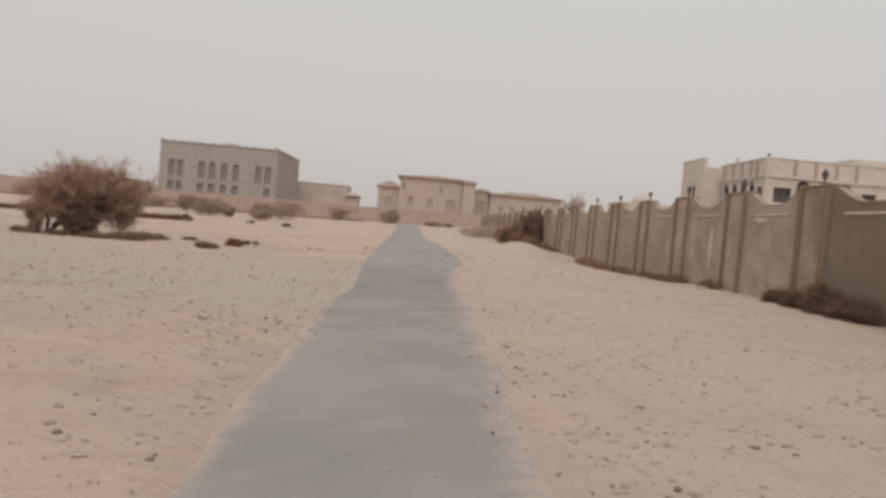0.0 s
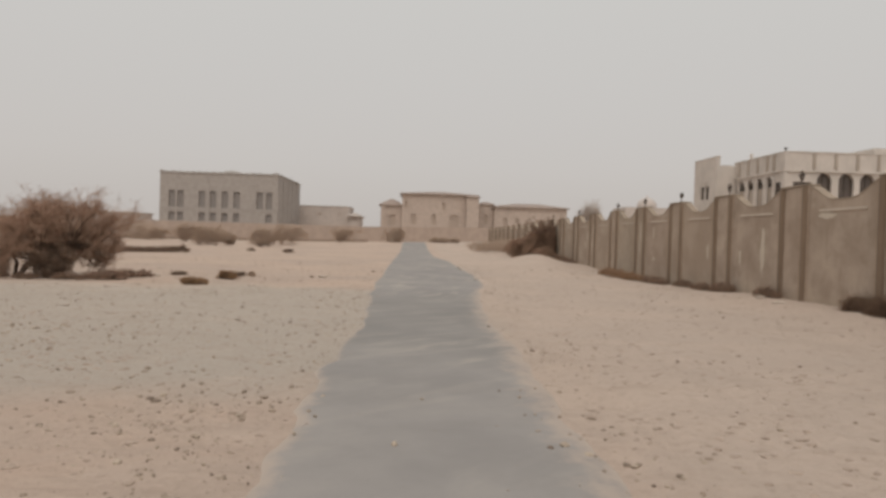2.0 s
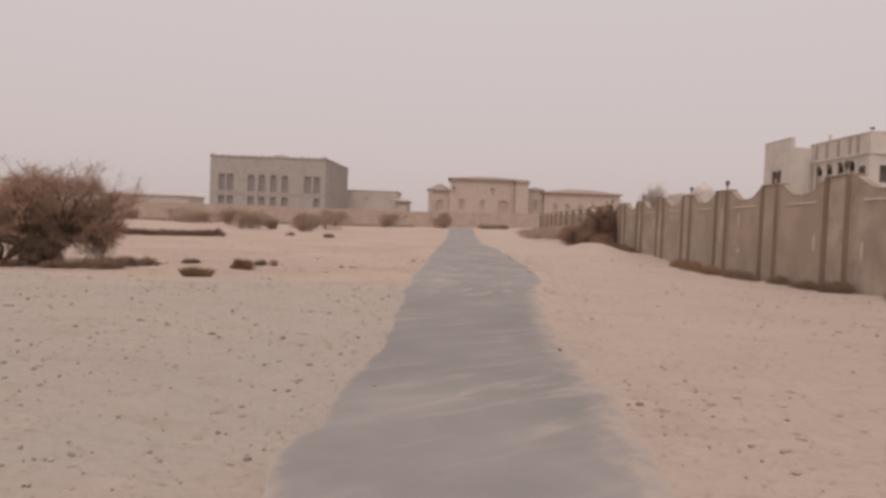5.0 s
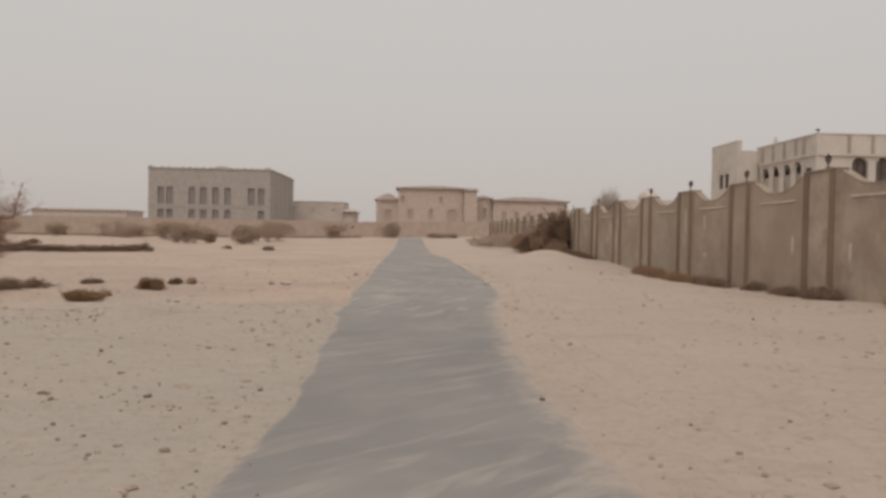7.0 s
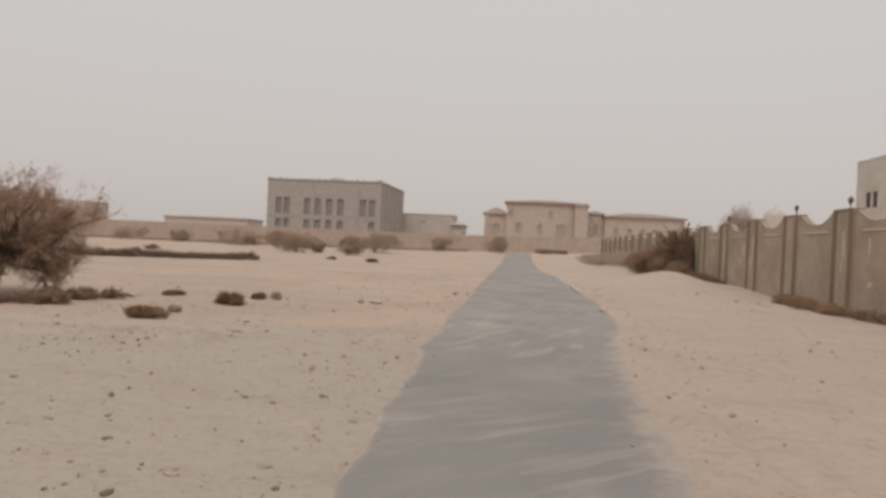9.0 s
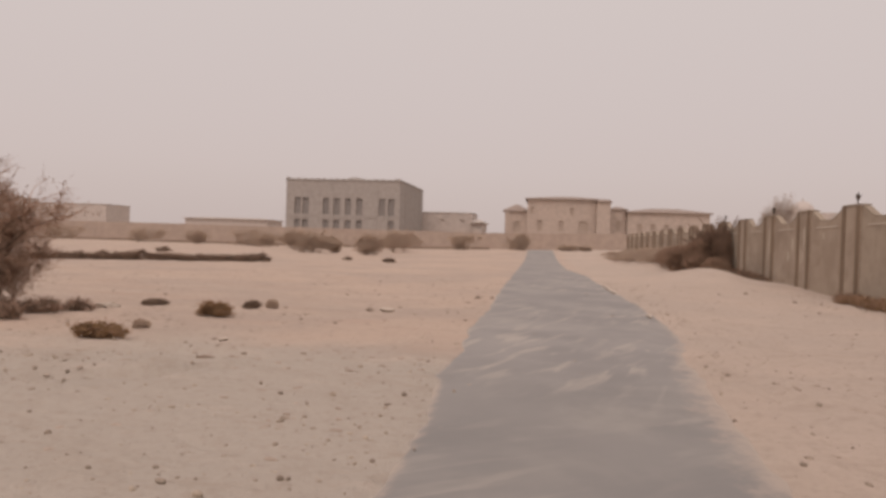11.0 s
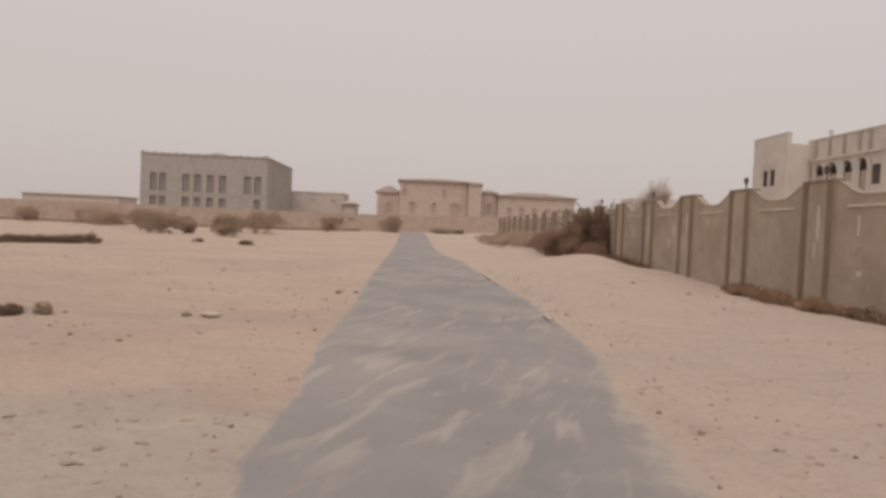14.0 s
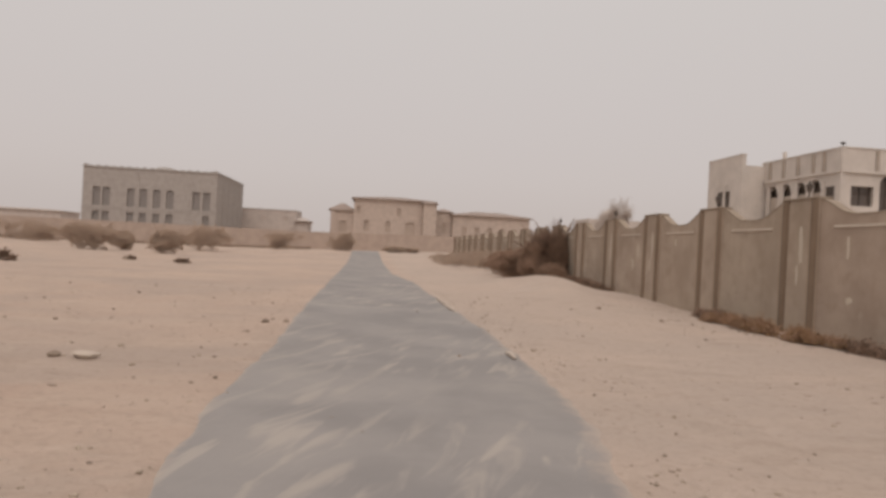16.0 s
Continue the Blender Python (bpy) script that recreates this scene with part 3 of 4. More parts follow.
def house_block(parent, x0, x1, y0, y1, z1, wall_mat, openings, glass, z0=-0.5, thick=0.5):
    """One block of a house: pierced south wall and three plain ones. Coordinates are the parent's own."""
    bm = facade(bmesh.new(), x1 - x0, z0, z1, thick, [(o[0] - x0, *o[1:]) for o in openings])
    bmesh.ops.translate(bm, verts=bm.verts, vec=(x0, y0, 0))
    part("wall", bm, wall_mat, parent)
    part("wall", box(x0, x0 + thick, y0 + thick, y1, z0, z1), wall_mat, parent)
    part("wall", box(x1 - thick, x1, y0 + thick, y1, z0, z1), wall_mat, parent)
    part("wall", box(x0 + thick, x1 - thick, y1 - thick, y1, z0, z1), wall_mat, parent)
    part("roof", box(x0 + thick, x1 - thick, y0 + thick, y1 - thick, z1 - 0.9, z1 - 0.6), wall_mat, parent)
    for xc, w, zb, zt, arch in openings:
        win = window_part(parent, xc, w, zb, zt, thick * 0.8, glass, glass)
        win.location.y = y0


def hip_roof(parent, x0, x1, y0, y1, z, rise, over, mat, name="roof"):
    bm = bmesh.new()
    a = [bm.verts.new(p) for p in ((x0 - over, y0 - over, z), (x1 + over, y0 - over, z), (x1 + over, y1 + over, z), (x0 - over, y1 + over, z))]
    b = [bm.verts.new((v.co.x, v.co.y, z + 0.35)) for v in a]
    inset = min(x1 - x0, y1 - y0) * 0.42
    c = [bm.verts.new(p) for p in ((x0 + inset, y0 + inset, z + rise), (x1 - inset, y0 + inset, z + rise), (x1 - inset, y1 - inset, z + rise), (x0 + inset, y1 - inset, z + rise))]
    bm.faces.new(a[::-1]); bm.faces.new(c)
    for k in range(4):
        j = (k + 1) % 4
        bm.faces.new((a[k], a[j], b[j], b[k])); bm.faces.new((b[k], b[j], c[j], c[k]))
    return part(name, bm, mat, parent)


def grey_palace():
    h = holder("palace", pose(-92.9, 243, 1.0), "unfinished grey three-storey palace with tall arched windows", "building")
    g = 92.9
    centres = [-88.7, -85.75, -78.4, -74.55, -70.5, -66.5, -58.5, -55.3]
    ops = []
    for k, c in enumerate(centres):
        ops.append((c + g, 2.3, 8.9, 14.7, 0.5 if 2 <= k <= 5 else 0.2))
        if k != 6:
            ops.append((c + g, 2.2, 4.2, 7.2, 0.2))
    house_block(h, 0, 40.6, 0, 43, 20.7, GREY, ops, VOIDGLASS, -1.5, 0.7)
    part("cornice", box(-0.25, 40.85, -0.25, 43.2, 20.7, 21.05), GREY, h)
    part("string_course", box(-0.1, 40.7, -0.1, -0.003, 7.9, 8.25), GREY, h)
    for x0, x1 in ((0, 1.0), (39.6, 40.6)):
        part("parapet_block", box(x0, x1, 0, 1.0, 21.05, 21.6), GREY, h)
    bm = add_lathe(bmesh.new(), [(3.2, 21.05), (3.0, 21.5), (2.3, 21.9), (1.2, 22.15), (0.3, 22.25)], 16, (23.5, 4.0))
    part("dome", bm, GREY, h)
    for y in (9.0, 17.5, 26.0, 34.5):
        part("pilaster", box(40.603, 40.75, y, y + 0.8, -1.5, 20.7), GREY, h)
    for k in range(17):
        part("battlement", box(1.6 + 2.3 * k, 2.7 + 2.3 * k, -0.05, 0.5, 21.05, 21.27 + 0.07 * (k * 5 % 3)), GREY, h)
    for k in range(16):
        part("battlement", box(40.05, 40.6, 2.2 + 2.5 * k, 3.3 + 2.5 * k, 21.05, 21.3 + 0.08 * (k * 7 % 3)), GREY, h)
    for x in (16.2, 32.2):
        part("pilaster", box(x, x + 0.7, -0.12, -0.003, -1.5, 20.7), GREY, h)


def beige_mansion():
    h = holder("mansion", pose(0, 260, 1.5), "hazy beige mansion with projecting tiled eaves", "building")
    o = lambda c, w=2.2, zb=5.2, zt=9.0, a=0.6: (c, w, zb, zt, a)
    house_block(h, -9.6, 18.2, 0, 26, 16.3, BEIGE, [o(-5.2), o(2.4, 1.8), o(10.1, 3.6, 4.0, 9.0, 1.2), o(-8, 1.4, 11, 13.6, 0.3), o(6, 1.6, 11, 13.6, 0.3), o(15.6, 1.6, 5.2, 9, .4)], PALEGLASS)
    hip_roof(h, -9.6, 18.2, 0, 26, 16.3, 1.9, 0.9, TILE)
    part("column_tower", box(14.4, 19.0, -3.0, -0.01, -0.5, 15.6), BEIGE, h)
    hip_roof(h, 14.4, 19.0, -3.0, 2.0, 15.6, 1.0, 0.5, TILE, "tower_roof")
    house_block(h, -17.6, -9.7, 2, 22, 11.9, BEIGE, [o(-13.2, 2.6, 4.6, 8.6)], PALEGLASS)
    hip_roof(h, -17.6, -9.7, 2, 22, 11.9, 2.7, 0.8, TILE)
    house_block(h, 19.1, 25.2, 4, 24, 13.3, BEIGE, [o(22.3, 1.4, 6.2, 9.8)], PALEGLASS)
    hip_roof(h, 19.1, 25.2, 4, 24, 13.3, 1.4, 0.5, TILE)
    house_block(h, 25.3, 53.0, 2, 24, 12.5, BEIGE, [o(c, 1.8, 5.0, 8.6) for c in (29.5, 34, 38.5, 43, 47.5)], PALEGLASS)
    hip_roof(h, 25.3, 53.0, 2, 24, 12.5, 2.1, 0.9, TILE)
    for x in (-16.9, -6.8, 13.4):
        part("pilaster", box(x, x + 0.8, -0.15, -0.003, -0.5, 11.6), BEIGE, h)


# mansion glass, paled towards the walls to put haze into its colour
PALEGLASS = Nodes("hazed_mansion_glass", 0.6, spec=0.4)
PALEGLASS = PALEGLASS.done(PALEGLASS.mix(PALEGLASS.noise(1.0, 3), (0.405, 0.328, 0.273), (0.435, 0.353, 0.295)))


def plain_house(x0, x1, y, top, mat, label, rows, roof=0.0):
    h = holder("house", pose(x0, y, 1.0), label, "house", "pale houses in the distance")
    w = x1 - x0
    n = max(2, int(w / 6.5))
    ops = [(w * (k + 0.5) / n, 1.8, zb - 1.0, zb + 1.4, 0.0) for zb in rows for k in range(n)]
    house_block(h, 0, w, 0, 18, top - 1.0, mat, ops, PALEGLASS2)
    if roof:
        hip_roof(h, 0, w, 0, 18, top - 1.0, roof, 0.8, PALE)
    else:
        part("parapet", box(-0.2, w + 0.2, -0.2, 18.2, top - 1.0, top - 0.6), PALE, h)


# far house glass almost as pale as the render: haze in the colour
PALEGLASS2 = Nodes("hazed_house_glass", 0.6, spec=0.4)
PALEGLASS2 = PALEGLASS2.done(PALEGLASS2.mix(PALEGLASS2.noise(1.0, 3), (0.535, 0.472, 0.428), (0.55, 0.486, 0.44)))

grey_palace()
beige_mansion()
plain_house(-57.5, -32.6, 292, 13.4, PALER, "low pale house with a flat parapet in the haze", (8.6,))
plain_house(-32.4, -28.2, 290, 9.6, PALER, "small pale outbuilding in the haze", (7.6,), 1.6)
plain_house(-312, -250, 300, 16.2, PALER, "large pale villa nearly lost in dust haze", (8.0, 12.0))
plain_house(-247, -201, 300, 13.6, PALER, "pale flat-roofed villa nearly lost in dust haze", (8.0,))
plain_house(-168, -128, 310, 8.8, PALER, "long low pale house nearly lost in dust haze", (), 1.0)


def gable_house():
    h = holder("house", pose(94, 305, 1.0), "distant pale house with a domed roof turret", "house", "pale houses in the distance")
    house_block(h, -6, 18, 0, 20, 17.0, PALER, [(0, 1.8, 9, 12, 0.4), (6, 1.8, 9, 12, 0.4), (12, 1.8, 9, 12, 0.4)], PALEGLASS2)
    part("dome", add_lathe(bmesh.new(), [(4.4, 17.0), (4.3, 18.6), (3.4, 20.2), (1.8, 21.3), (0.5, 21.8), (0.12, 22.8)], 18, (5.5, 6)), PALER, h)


gable_house()


def white_villa():
    """The white villa behind the wall, with arcades, pilasters and a taller block."""
    h = holder("villa", pose(0, 0, 0), "weathered white villa with an arcade and flat roof", "building")
    X, Y, TOP = 34.9, 70.4, 11.5
    t = 0.45
    # south front, towards the walker
    ops = [(36.75, 1.95, 6.9, 8.5, 0.0), (39.0, 1.55, 5.6, 9.45, 0.77), (41.3, 1.6, 5.6, 9.45, 0.8), (43.5, 1.6, 5.6, 9.45, 0.8), (46.2, 1.6, 6.0, 8.6, 0), (49.5, 1.6, 6.0, 8.6, 0), (53, 1.6, 6.0, 8.6, 0)]
    bm = facade(bmesh.new(), 24, -0.5, TOP, t, [(o[0] - X, *o[1:]) for o in ops])
    bmesh.ops.translate(bm, verts=bm.verts, vec=(X, Y, 0))
    part("south_wall", bm, WHITE, h)
    for o in ops:
        win = window_part(h, o[0], o[1], o[2], o[3], t * 0.9, DARKGLASS, IRON)
        win.location.y = Y
    # west front, along the wall
    wops = [(0.85, 1.1, 6.85, 8.5, 0.0)] + [(c, 1.5, 5.2, 9.2, 0.75) for c in (2.75, 4.8, 6.95, 9.0)] + [(10.55, 0.85, 3.0, 9.2, 0.42)]
    bm = facade(bmesh.new(), 11.0, -0.5, TOP, t, [(11.0 - o[0], *o[1:]) for o in wops])
    turn = pose(X, Y + 11.0, 0, 0, 0, -90)
    bmesh.ops.transform(bm, matrix=turn, verts=bm.verts)
    bmesh.ops.translate(bm, verts=bm.verts, vec=(0, t + 0.002, 0))
    part("west_wall", bm, WHITE, h)
    # one window, then dark panes that stand for shade inside the arched balconies
    for c, w, zb, zt, a in wops:
        win = window_part(h, 11.0 - c, w, zb, zt, t * 0.9 if a else 0.12, DARKGLASS, IRON)
        win.matrix_basis = pose(X, Y + 11.0 + t + 0.002, 0, 0, 0, -90)
    # solid balcony fronts low in the arches
    for c, w, zb, zt, a in wops[1:5]:
        y = Y + c + t
        part("balcony_front", box(X + 0.05, X + 0.17, y - w / 2 + 0.002, y + w / 2 - 0.002, zb, 8.12), TANPAINT, h, "tan balcony front")
    # arch hoods and ribs of the upper storey
    for c, w, zb, zt, a in wops[1:]:
        y = Y + c + t
        bm = bmesh.new()
        n = 10
        for k in range(n):
            a0, a1 = math.pi * k / n, math.pi * (k + 1) / n
            r0, r1 = w / 2 + 0.02, w / 2 + 0.12
            q = [(y + r * math.cos(q_), zt - a + r * math.sin(q_)) for r, q_ in ((r0, a0), (r1, a0), (r1, a1), (r0, a1))]
            f = [bm.verts.new((X - 0.08, *p)) for p in q]
            g = [bm.verts.new((X - 0.004, *p)) for p in q]
            bm.faces.new(f)
            for j in range(4):
                bm.faces.new((f[j], g[j], g[(j + 1) % 4], f[(j + 1) % 4]))
        part("arch_hood", bm, WHITE, h)
    for c in (2.6, 4.0):
        bm = bmesh.new()
        for k in range(10):
            a0, a1 = math.pi * k / 10, math.pi * (k + 1) / 10
            q = [(87.8 - c + r * math.cos(q_), 9.0 + r * math.sin(q_)) for r, q_ in ((0.5, a0), (0.68, a0), (0.68, a1), (0.5, a1))]
            f = [bm.verts.new((32.465, *p)) for p in q]
            g = [bm.verts.new((32.496, *p)) for p in q]
            bm.faces.new(f)
            for j in range(4):
                bm.faces.new((f[j], g[j], g[(j + 1) % 4], f[(j + 1) % 4]))
        part("arch_hood", bm, WHITE, h)
    for k in range(5):
        y = Y + t + 0.95 + 2.15 * k + 0.75 * (k == 0)
        if y < Y + 11:
            part("rib", box(X - 0.16, X - 0.004, y - 0.15, y + 0.15, 9.75, TOP - 0.05), TANPAINT, h, "darker tan rib")
            part("column", box(X - 0.14, X - 0.004, y - 0.15, y + 0.15, -0.5, 9.0), WHITE, h)
    for x in (37.9, 40.15, 42.4, 44.6):
        part("rib", box(x - 0.12, x + 0.12, Y - 0.16, Y - 0.004, 9.75, TOP - 0.05), TANPAINT, h, "darker tan rib")
    part("string_course", box(X - 0.2, X - 0.006, Y - 0.19, Y + 11.4, 9.52, 9.74), WHITE, h)
    part("string_course", box(X + 0.002, X + 24, Y - 0.2, Y - 0.006, 9.52, 9.74), WHITE, h)
    part("coping", box(X - 0.07, X + 24, Y - 0.07, Y + 0.3, TOP, TOP + 0.1), WHITE, h)
    part("coping", box(X - 0.07, X + 0.3, Y + 0.302, Y + 11.4, TOP, TOP + 0.1), WHITE, h)
    part("corner_pier", box(X - 0.12, X + 0.3, Y - 0.12, Y + t, -0.5, TOP - 0.02), WHITE, h)
    part("roof", box(X + t, X + 24, Y + t, Y + 15, TOP - 0.7, TOP - 0.5), WHITE, h)
    part("east_wall", box(X + 24.004, X + 24.4, Y, Y + 15, -0.5, TOP), WHITE, h)
    part("north_wall", box(X + t, X + 24, Y + 15.004, Y + 15.4, -0.5, TOP), WHITE, h)
    part("upper_storey", box(44.4, 56, Y + 0.5, Y + 14, TOP - 0.45, TOP + 0.75), WHITE, h)
    # the taller block at the north end
    bm = facade(bmesh.new(), 6.5, -0.5, 12.2, t, [(2.6, 1.0, 7.3, 8.9, 0.0), (4.0, 1.0, 7.3, 8.9, 0.0)])
    bmesh.ops.transform(bm, matrix=pose(32.5, 87.8, 0, 0, 0, -90), verts=bm.verts)
    part("tower_wall", bm, WHITE, h)
    for c in (2.6, 4.0):
        win = window_part(h, c, 1.0, 7.3, 8.9, 0.2, DARKGLASS, IRON)
        win.matrix_basis = pose(32.5, 87.8, 0, 0, 0, -90)
    part("tower_body", box(32.5 + t, 39, 81.9, 87.8, -0.5, 11.2), WHITE, h)
    part("tower_return", box(32.5 + t, 39, 81.3, 81.896, -0.5, 11.22), WHITE, h)
    part("tower_coping", box(32.46, 32.5 + t + 0.06, 81.26, 87.86, 12.202, 12.3), WHITE, h)
    part("mast", add_lathe(bmesh.new(), [(0.07, TOP - 0.6), (0.06, TOP + 0.4), (0.2, TOP + 0.42), (0.2, TOP + 1.0), (0.03, TOP + 1.05)], 8, (X + 1.2, 80.2)), WHITE, h)
    bm = add_lathe(bmesh.new(), [(0.05, TOP + 0.14), (0.05, TOP + 0.3)], 8, (X, Y))
    add_box(bm, X - 0.2, X + 0.16, Y - 0.16, Y + 0.08, TOP + 0.28, TOP + 0.42, 0.03)
    part("floodlight", bm, IRON, h, "small dark floodlight on the roof corner")


white_villa()

# ---------------------------------------------------------------- shrubs and trees


def tubes(paths, radii, sides=4):
    """Verts and faces of tapered tubes: paths is (n, k, 3), radii is (n, k)."""
    n, k, _ = paths.shape
    t = np.gradient(paths, axis=1)
    t /= np.linalg.norm(t, axis=2, keepdims=True) + 1e-9
    up = np.where(np.abs(t[..., 2:3]) > 0.9, np.array([1.0, 0, 0]), np.array([0, 0, 1.0]))
    a = np.cross(t, up); a /= np.linalg.norm(a, axis=2, keepdims=True) + 1e-9
    b = np.cross(t, a)
    ang = 2 * np.pi * np.arange(sides) / sides
    ring = paths[:, :, None] + radii[:, :, None, None] * (a[:, :, None] * np.cos(ang)[:, None] + b[:, :, None] * np.sin(ang)[:, None])
    idx = np.arange(n * k * sides).reshape(n, k, sides)
    nxt = np.roll(idx, -1, 2)
    f = np.stack([idx[:, :-1], nxt[:, :-1], nxt[:, 1:], idx[:, 1:]], -1).reshape(-1, 4)
    return ring.reshape(-1, 3), f


def bent(start, end, k, sag, rng):
    """Curved paths from start to end (n, 3) with k points."""
    s = np.linspace(0, 1, k)[None, :, None]
    p = start[:, None] * (1 - s) + end[:, None] * s
    off = rng.normal(0, 1, (len(start), 1, 3)) * np.linalg.norm(end - start, axis=1)[:, None, None] * sag
    return p + off * np.sin(np.pi * s) + rng.normal(0, 1, p.shape) * np.linalg.norm(end - start, axis=1)[:, None, None] * sag * 0.25 * np.sin(np.pi * s)


def leaves(points, size, rng):
    n = len(points)
    d = rng.normal(0, 1, (n, 3)); d /= np.linalg.norm(d, axis=1, keepdims=True)
    e = np.cross(d, rng.normal(0, 1, (n, 3))); e /= np.linalg.norm(e, axis=1, keepdims=True) + 1e-9
    L = size * rng.uniform(0.6, 1.5, (n, 1))
    v = np.stack([points - d * L, points + e * L * 0.75, points + d * L], 1).reshape(-1, 3)
    return v, np.arange(3 * n).reshape(n, 3)


def arr_mesh(name, v, f, material):
    me = bpy.data.meshes.new(name)
    me.from_pydata(v.tolist(), [], f.tolist())
    me.materials.append(material)
    return me


def shrub(name, at, size, height, seed, label, category, twig=TWIG, leaf=LEAF, clusters=30, subs=7, twigs=14, leaf_n=3,
          stems=4, lean=(0.0, 0.0), low=0.12, wind=0.25, thick=0.05, leaf_size=0.035, twig_len=0.28, flat=0.55, group="", twig_r=0.006, forks=(), reach=0.30, fan=0.28):
    """A thorny shrub: stems, boughs to clusters, twigs and small leaves. size: half widths in x and y."""
    rng = np.random.default_rng(seed)
    ob = holder(name, pose(at[0], at[1], gz(*at)), label, category, group)
    sc = np.array([size[0], size[1], height])
    # cluster centres fill a lumpy dome, denser towards its skin
    c = []
    while len(c) < clusters:
        p = rng.uniform(-1, 1, 3); p[2] = rng.uniform(low, 1)
        r = math.hypot(p[0], p[1])
        lump = 0.82 + 0.22 * math.sin(3 * math.atan2(p[1], p[0]) + seed) + rng.normal(0, 0.08)
        prof = lump * math.sqrt(max(0.0, 1 - max(0, (p[2] - flat) / (1.02 - flat)) ** 2))
        prof *= 1 - fan + fan * min(1.0, p[2] / max(0.05, flat))
        if r < prof and (r > 0.35 * prof or p[2] > flat * 0.8 or rng.random() < 0.35):
            c.append(p)
    c = np.array(c) * sc
    c[:, 0] += wind * height * (c[:, 2] / height) ** 2 * 0.4
    c[:, 2] *= 0.9
    foot = np.stack([rng.normal(0, 0.06 + 0.10 * size[0] * (stems > 3), stems), rng.normal(0, 0.1 * size[1], stems), np.full(stems, -0.08)], 1)
    foot[:, :2] += np.array(lean)
    knee = foot + np.stack([rng.normal(0, 0.16 * size[0], stems), rng.normal(0, 0.16 * size[1], stems), rng.uniform(0.2, 0.36, stems) * height], 1)
    if forks:
        foot = np.array([f[:2] + (-0.08,) for f in forks]); knee = np.array([f[2:] for f in forks])
    stems = len(foot)
    pv, pf = tubes(bent(foot, knee, 6, 0.10, rng), np.linspace(thick, thick * 0.7, 6)[None].repeat(stems, 0) * rng.uniform(0.7, 1.15, (stems, 1)), 8)
    near = np.argmin(np.linalg.norm(c[:, None] - knee[None], axis=2), axis=1)
    bp = bent(knee[near], c, 6, 0.09, rng)
    bv, bf = tubes(bp, np.linspace(thick * 0.5, thick * 0.16, 6)[None].repeat(len(c), 0), 5)
    foot_z = gz(*at)

    def drape(v):
        """Follow the slope that the shrub stands on."""
        v[:, 2] += ground_height(v[:, 0] + at[0], v[:, 1] + at[1]) - foot_z
        return v
    piece("trunk", arr_mesh("trunk", drape(np.concatenate([pv, bv])), np.concatenate([pf, bf + len(pv)]), BARK if twig is TWIG else twig), ob)
    # smaller branches out of each cluster
    spread_r = reach * np.array([size[0], size[1], height * 0.62])
    e = np.repeat(c, subs, 0)
    tip = e + np.clip(rng.normal(0, 1, e.shape), -1.8, 1.8) * spread_r * 0.75 + np.array([wind * 0.12, 0, 0.05 * height])
    tip[:, 2] = np.clip(tip[:, 2], 0.03, height * 1.3)
    sp = bent(e, tip, 4, 0.08, rng)
    sv, sf = tubes(sp, np.linspace(thick * 0.17, twig_r, 4)[None].repeat(len(e), 0), 3)
    # twigs along the branches
    w = rng.uniform(0.15, 1, (len(e), twigs, 1))
    start = (e[:, None] * (1 - w) + tip[:, None] * w).reshape(-1, 3)
    d = rng.normal(0, 1, start.shape) * np.array([1, 1, 0.75]) + np.array([wind, 0, 0.30]) + 0.35 * np.repeat((tip - e) / (np.linalg.norm(tip - e, axis=1, keepdims=True) + 1e-6), twigs, 0)
    d /= np.linalg.norm(d, axis=1, keepdims=True)
    end = start + d * twig_len * rng.uniform(0.35, 1.25, (len(start), 1))
    end[:, 2] = np.maximum(end[:, 2], 0.0)
    tv, tf = tubes(np.stack([start, end], 1), np.array([[twig_r, twig_r * 0.4]]).repeat(len(start), 0), 3)
    piece("crown", arr_mesh("crown", drape(np.concatenate([sv, tv])), np.concatenate([sf, tf + len(sv)]), twig), ob)
    if leaf_n:
        q = rng.uniform(0.1, 1.05, (len(start), leaf_n, 1))
        pts = (start[:, None] * (1 - q) + end[:, None] * q).reshape(-1, 3) + rng.normal(0, 0.012, (len(start) * leaf_n, 3))
        lv, lf = leaves(pts, leaf_size, rng)
        piece("foliage", arr_mesh("foliage", drape(lv), lf, leaf), ob)
    return ob


# the wind-blown thorn tree
shrub("thorn_tree", (-14.4, 24.6), (2.2, 2.1), 2.62, 7, "wind-blown brown thorn tree with many fine twigs", "tree",
      clusters=100, subs=9, twigs=18, leaf_n=3, low=0.27, wind=0.5, thick=0.085, twig_len=0.27, flat=0.74, leaf_size=0.019, twig_r=0.0036, reach=0.28,
      forks=((-0.56, -0.8, -0.8, -0.5, 0.75), (-0.54, -0.78, 0.05, -0.5, 0.62), (-0.5, -0.72, -0.45, 0.1, 0.9), (0.5, -0.4, 0.75, 0.1, 0.8)))
shrub("undershrub", (-13.82, 23.85), (0.62, 0.6), 1.15, 8, "dense dark shrub under the thorn tree", "shrub", TWIG, DARKLEAF, clusters=70, subs=7, twigs=12, leaf_n=5, low=0.05, wind=0.2, twig_len=0.18, leaf_size=0.028, twig_r=0.0045, reach=0.24)
shrub("drooping_shrub", (-12.95, 25.3), (0.7, 0.8), 1.75, 10, "sparse drooping twigs hanging beside the thorn tree", "shrub", TWIG, LEAF, clusters=44, subs=7, twigs=11, leaf_n=2, low=0.12, wind=0.3, twig_len=0.24, thick=0.02, leaf_size=0.018, twig_r=0.0036, group="drooping growth by the tree", flat=0.7, fan=0.5)
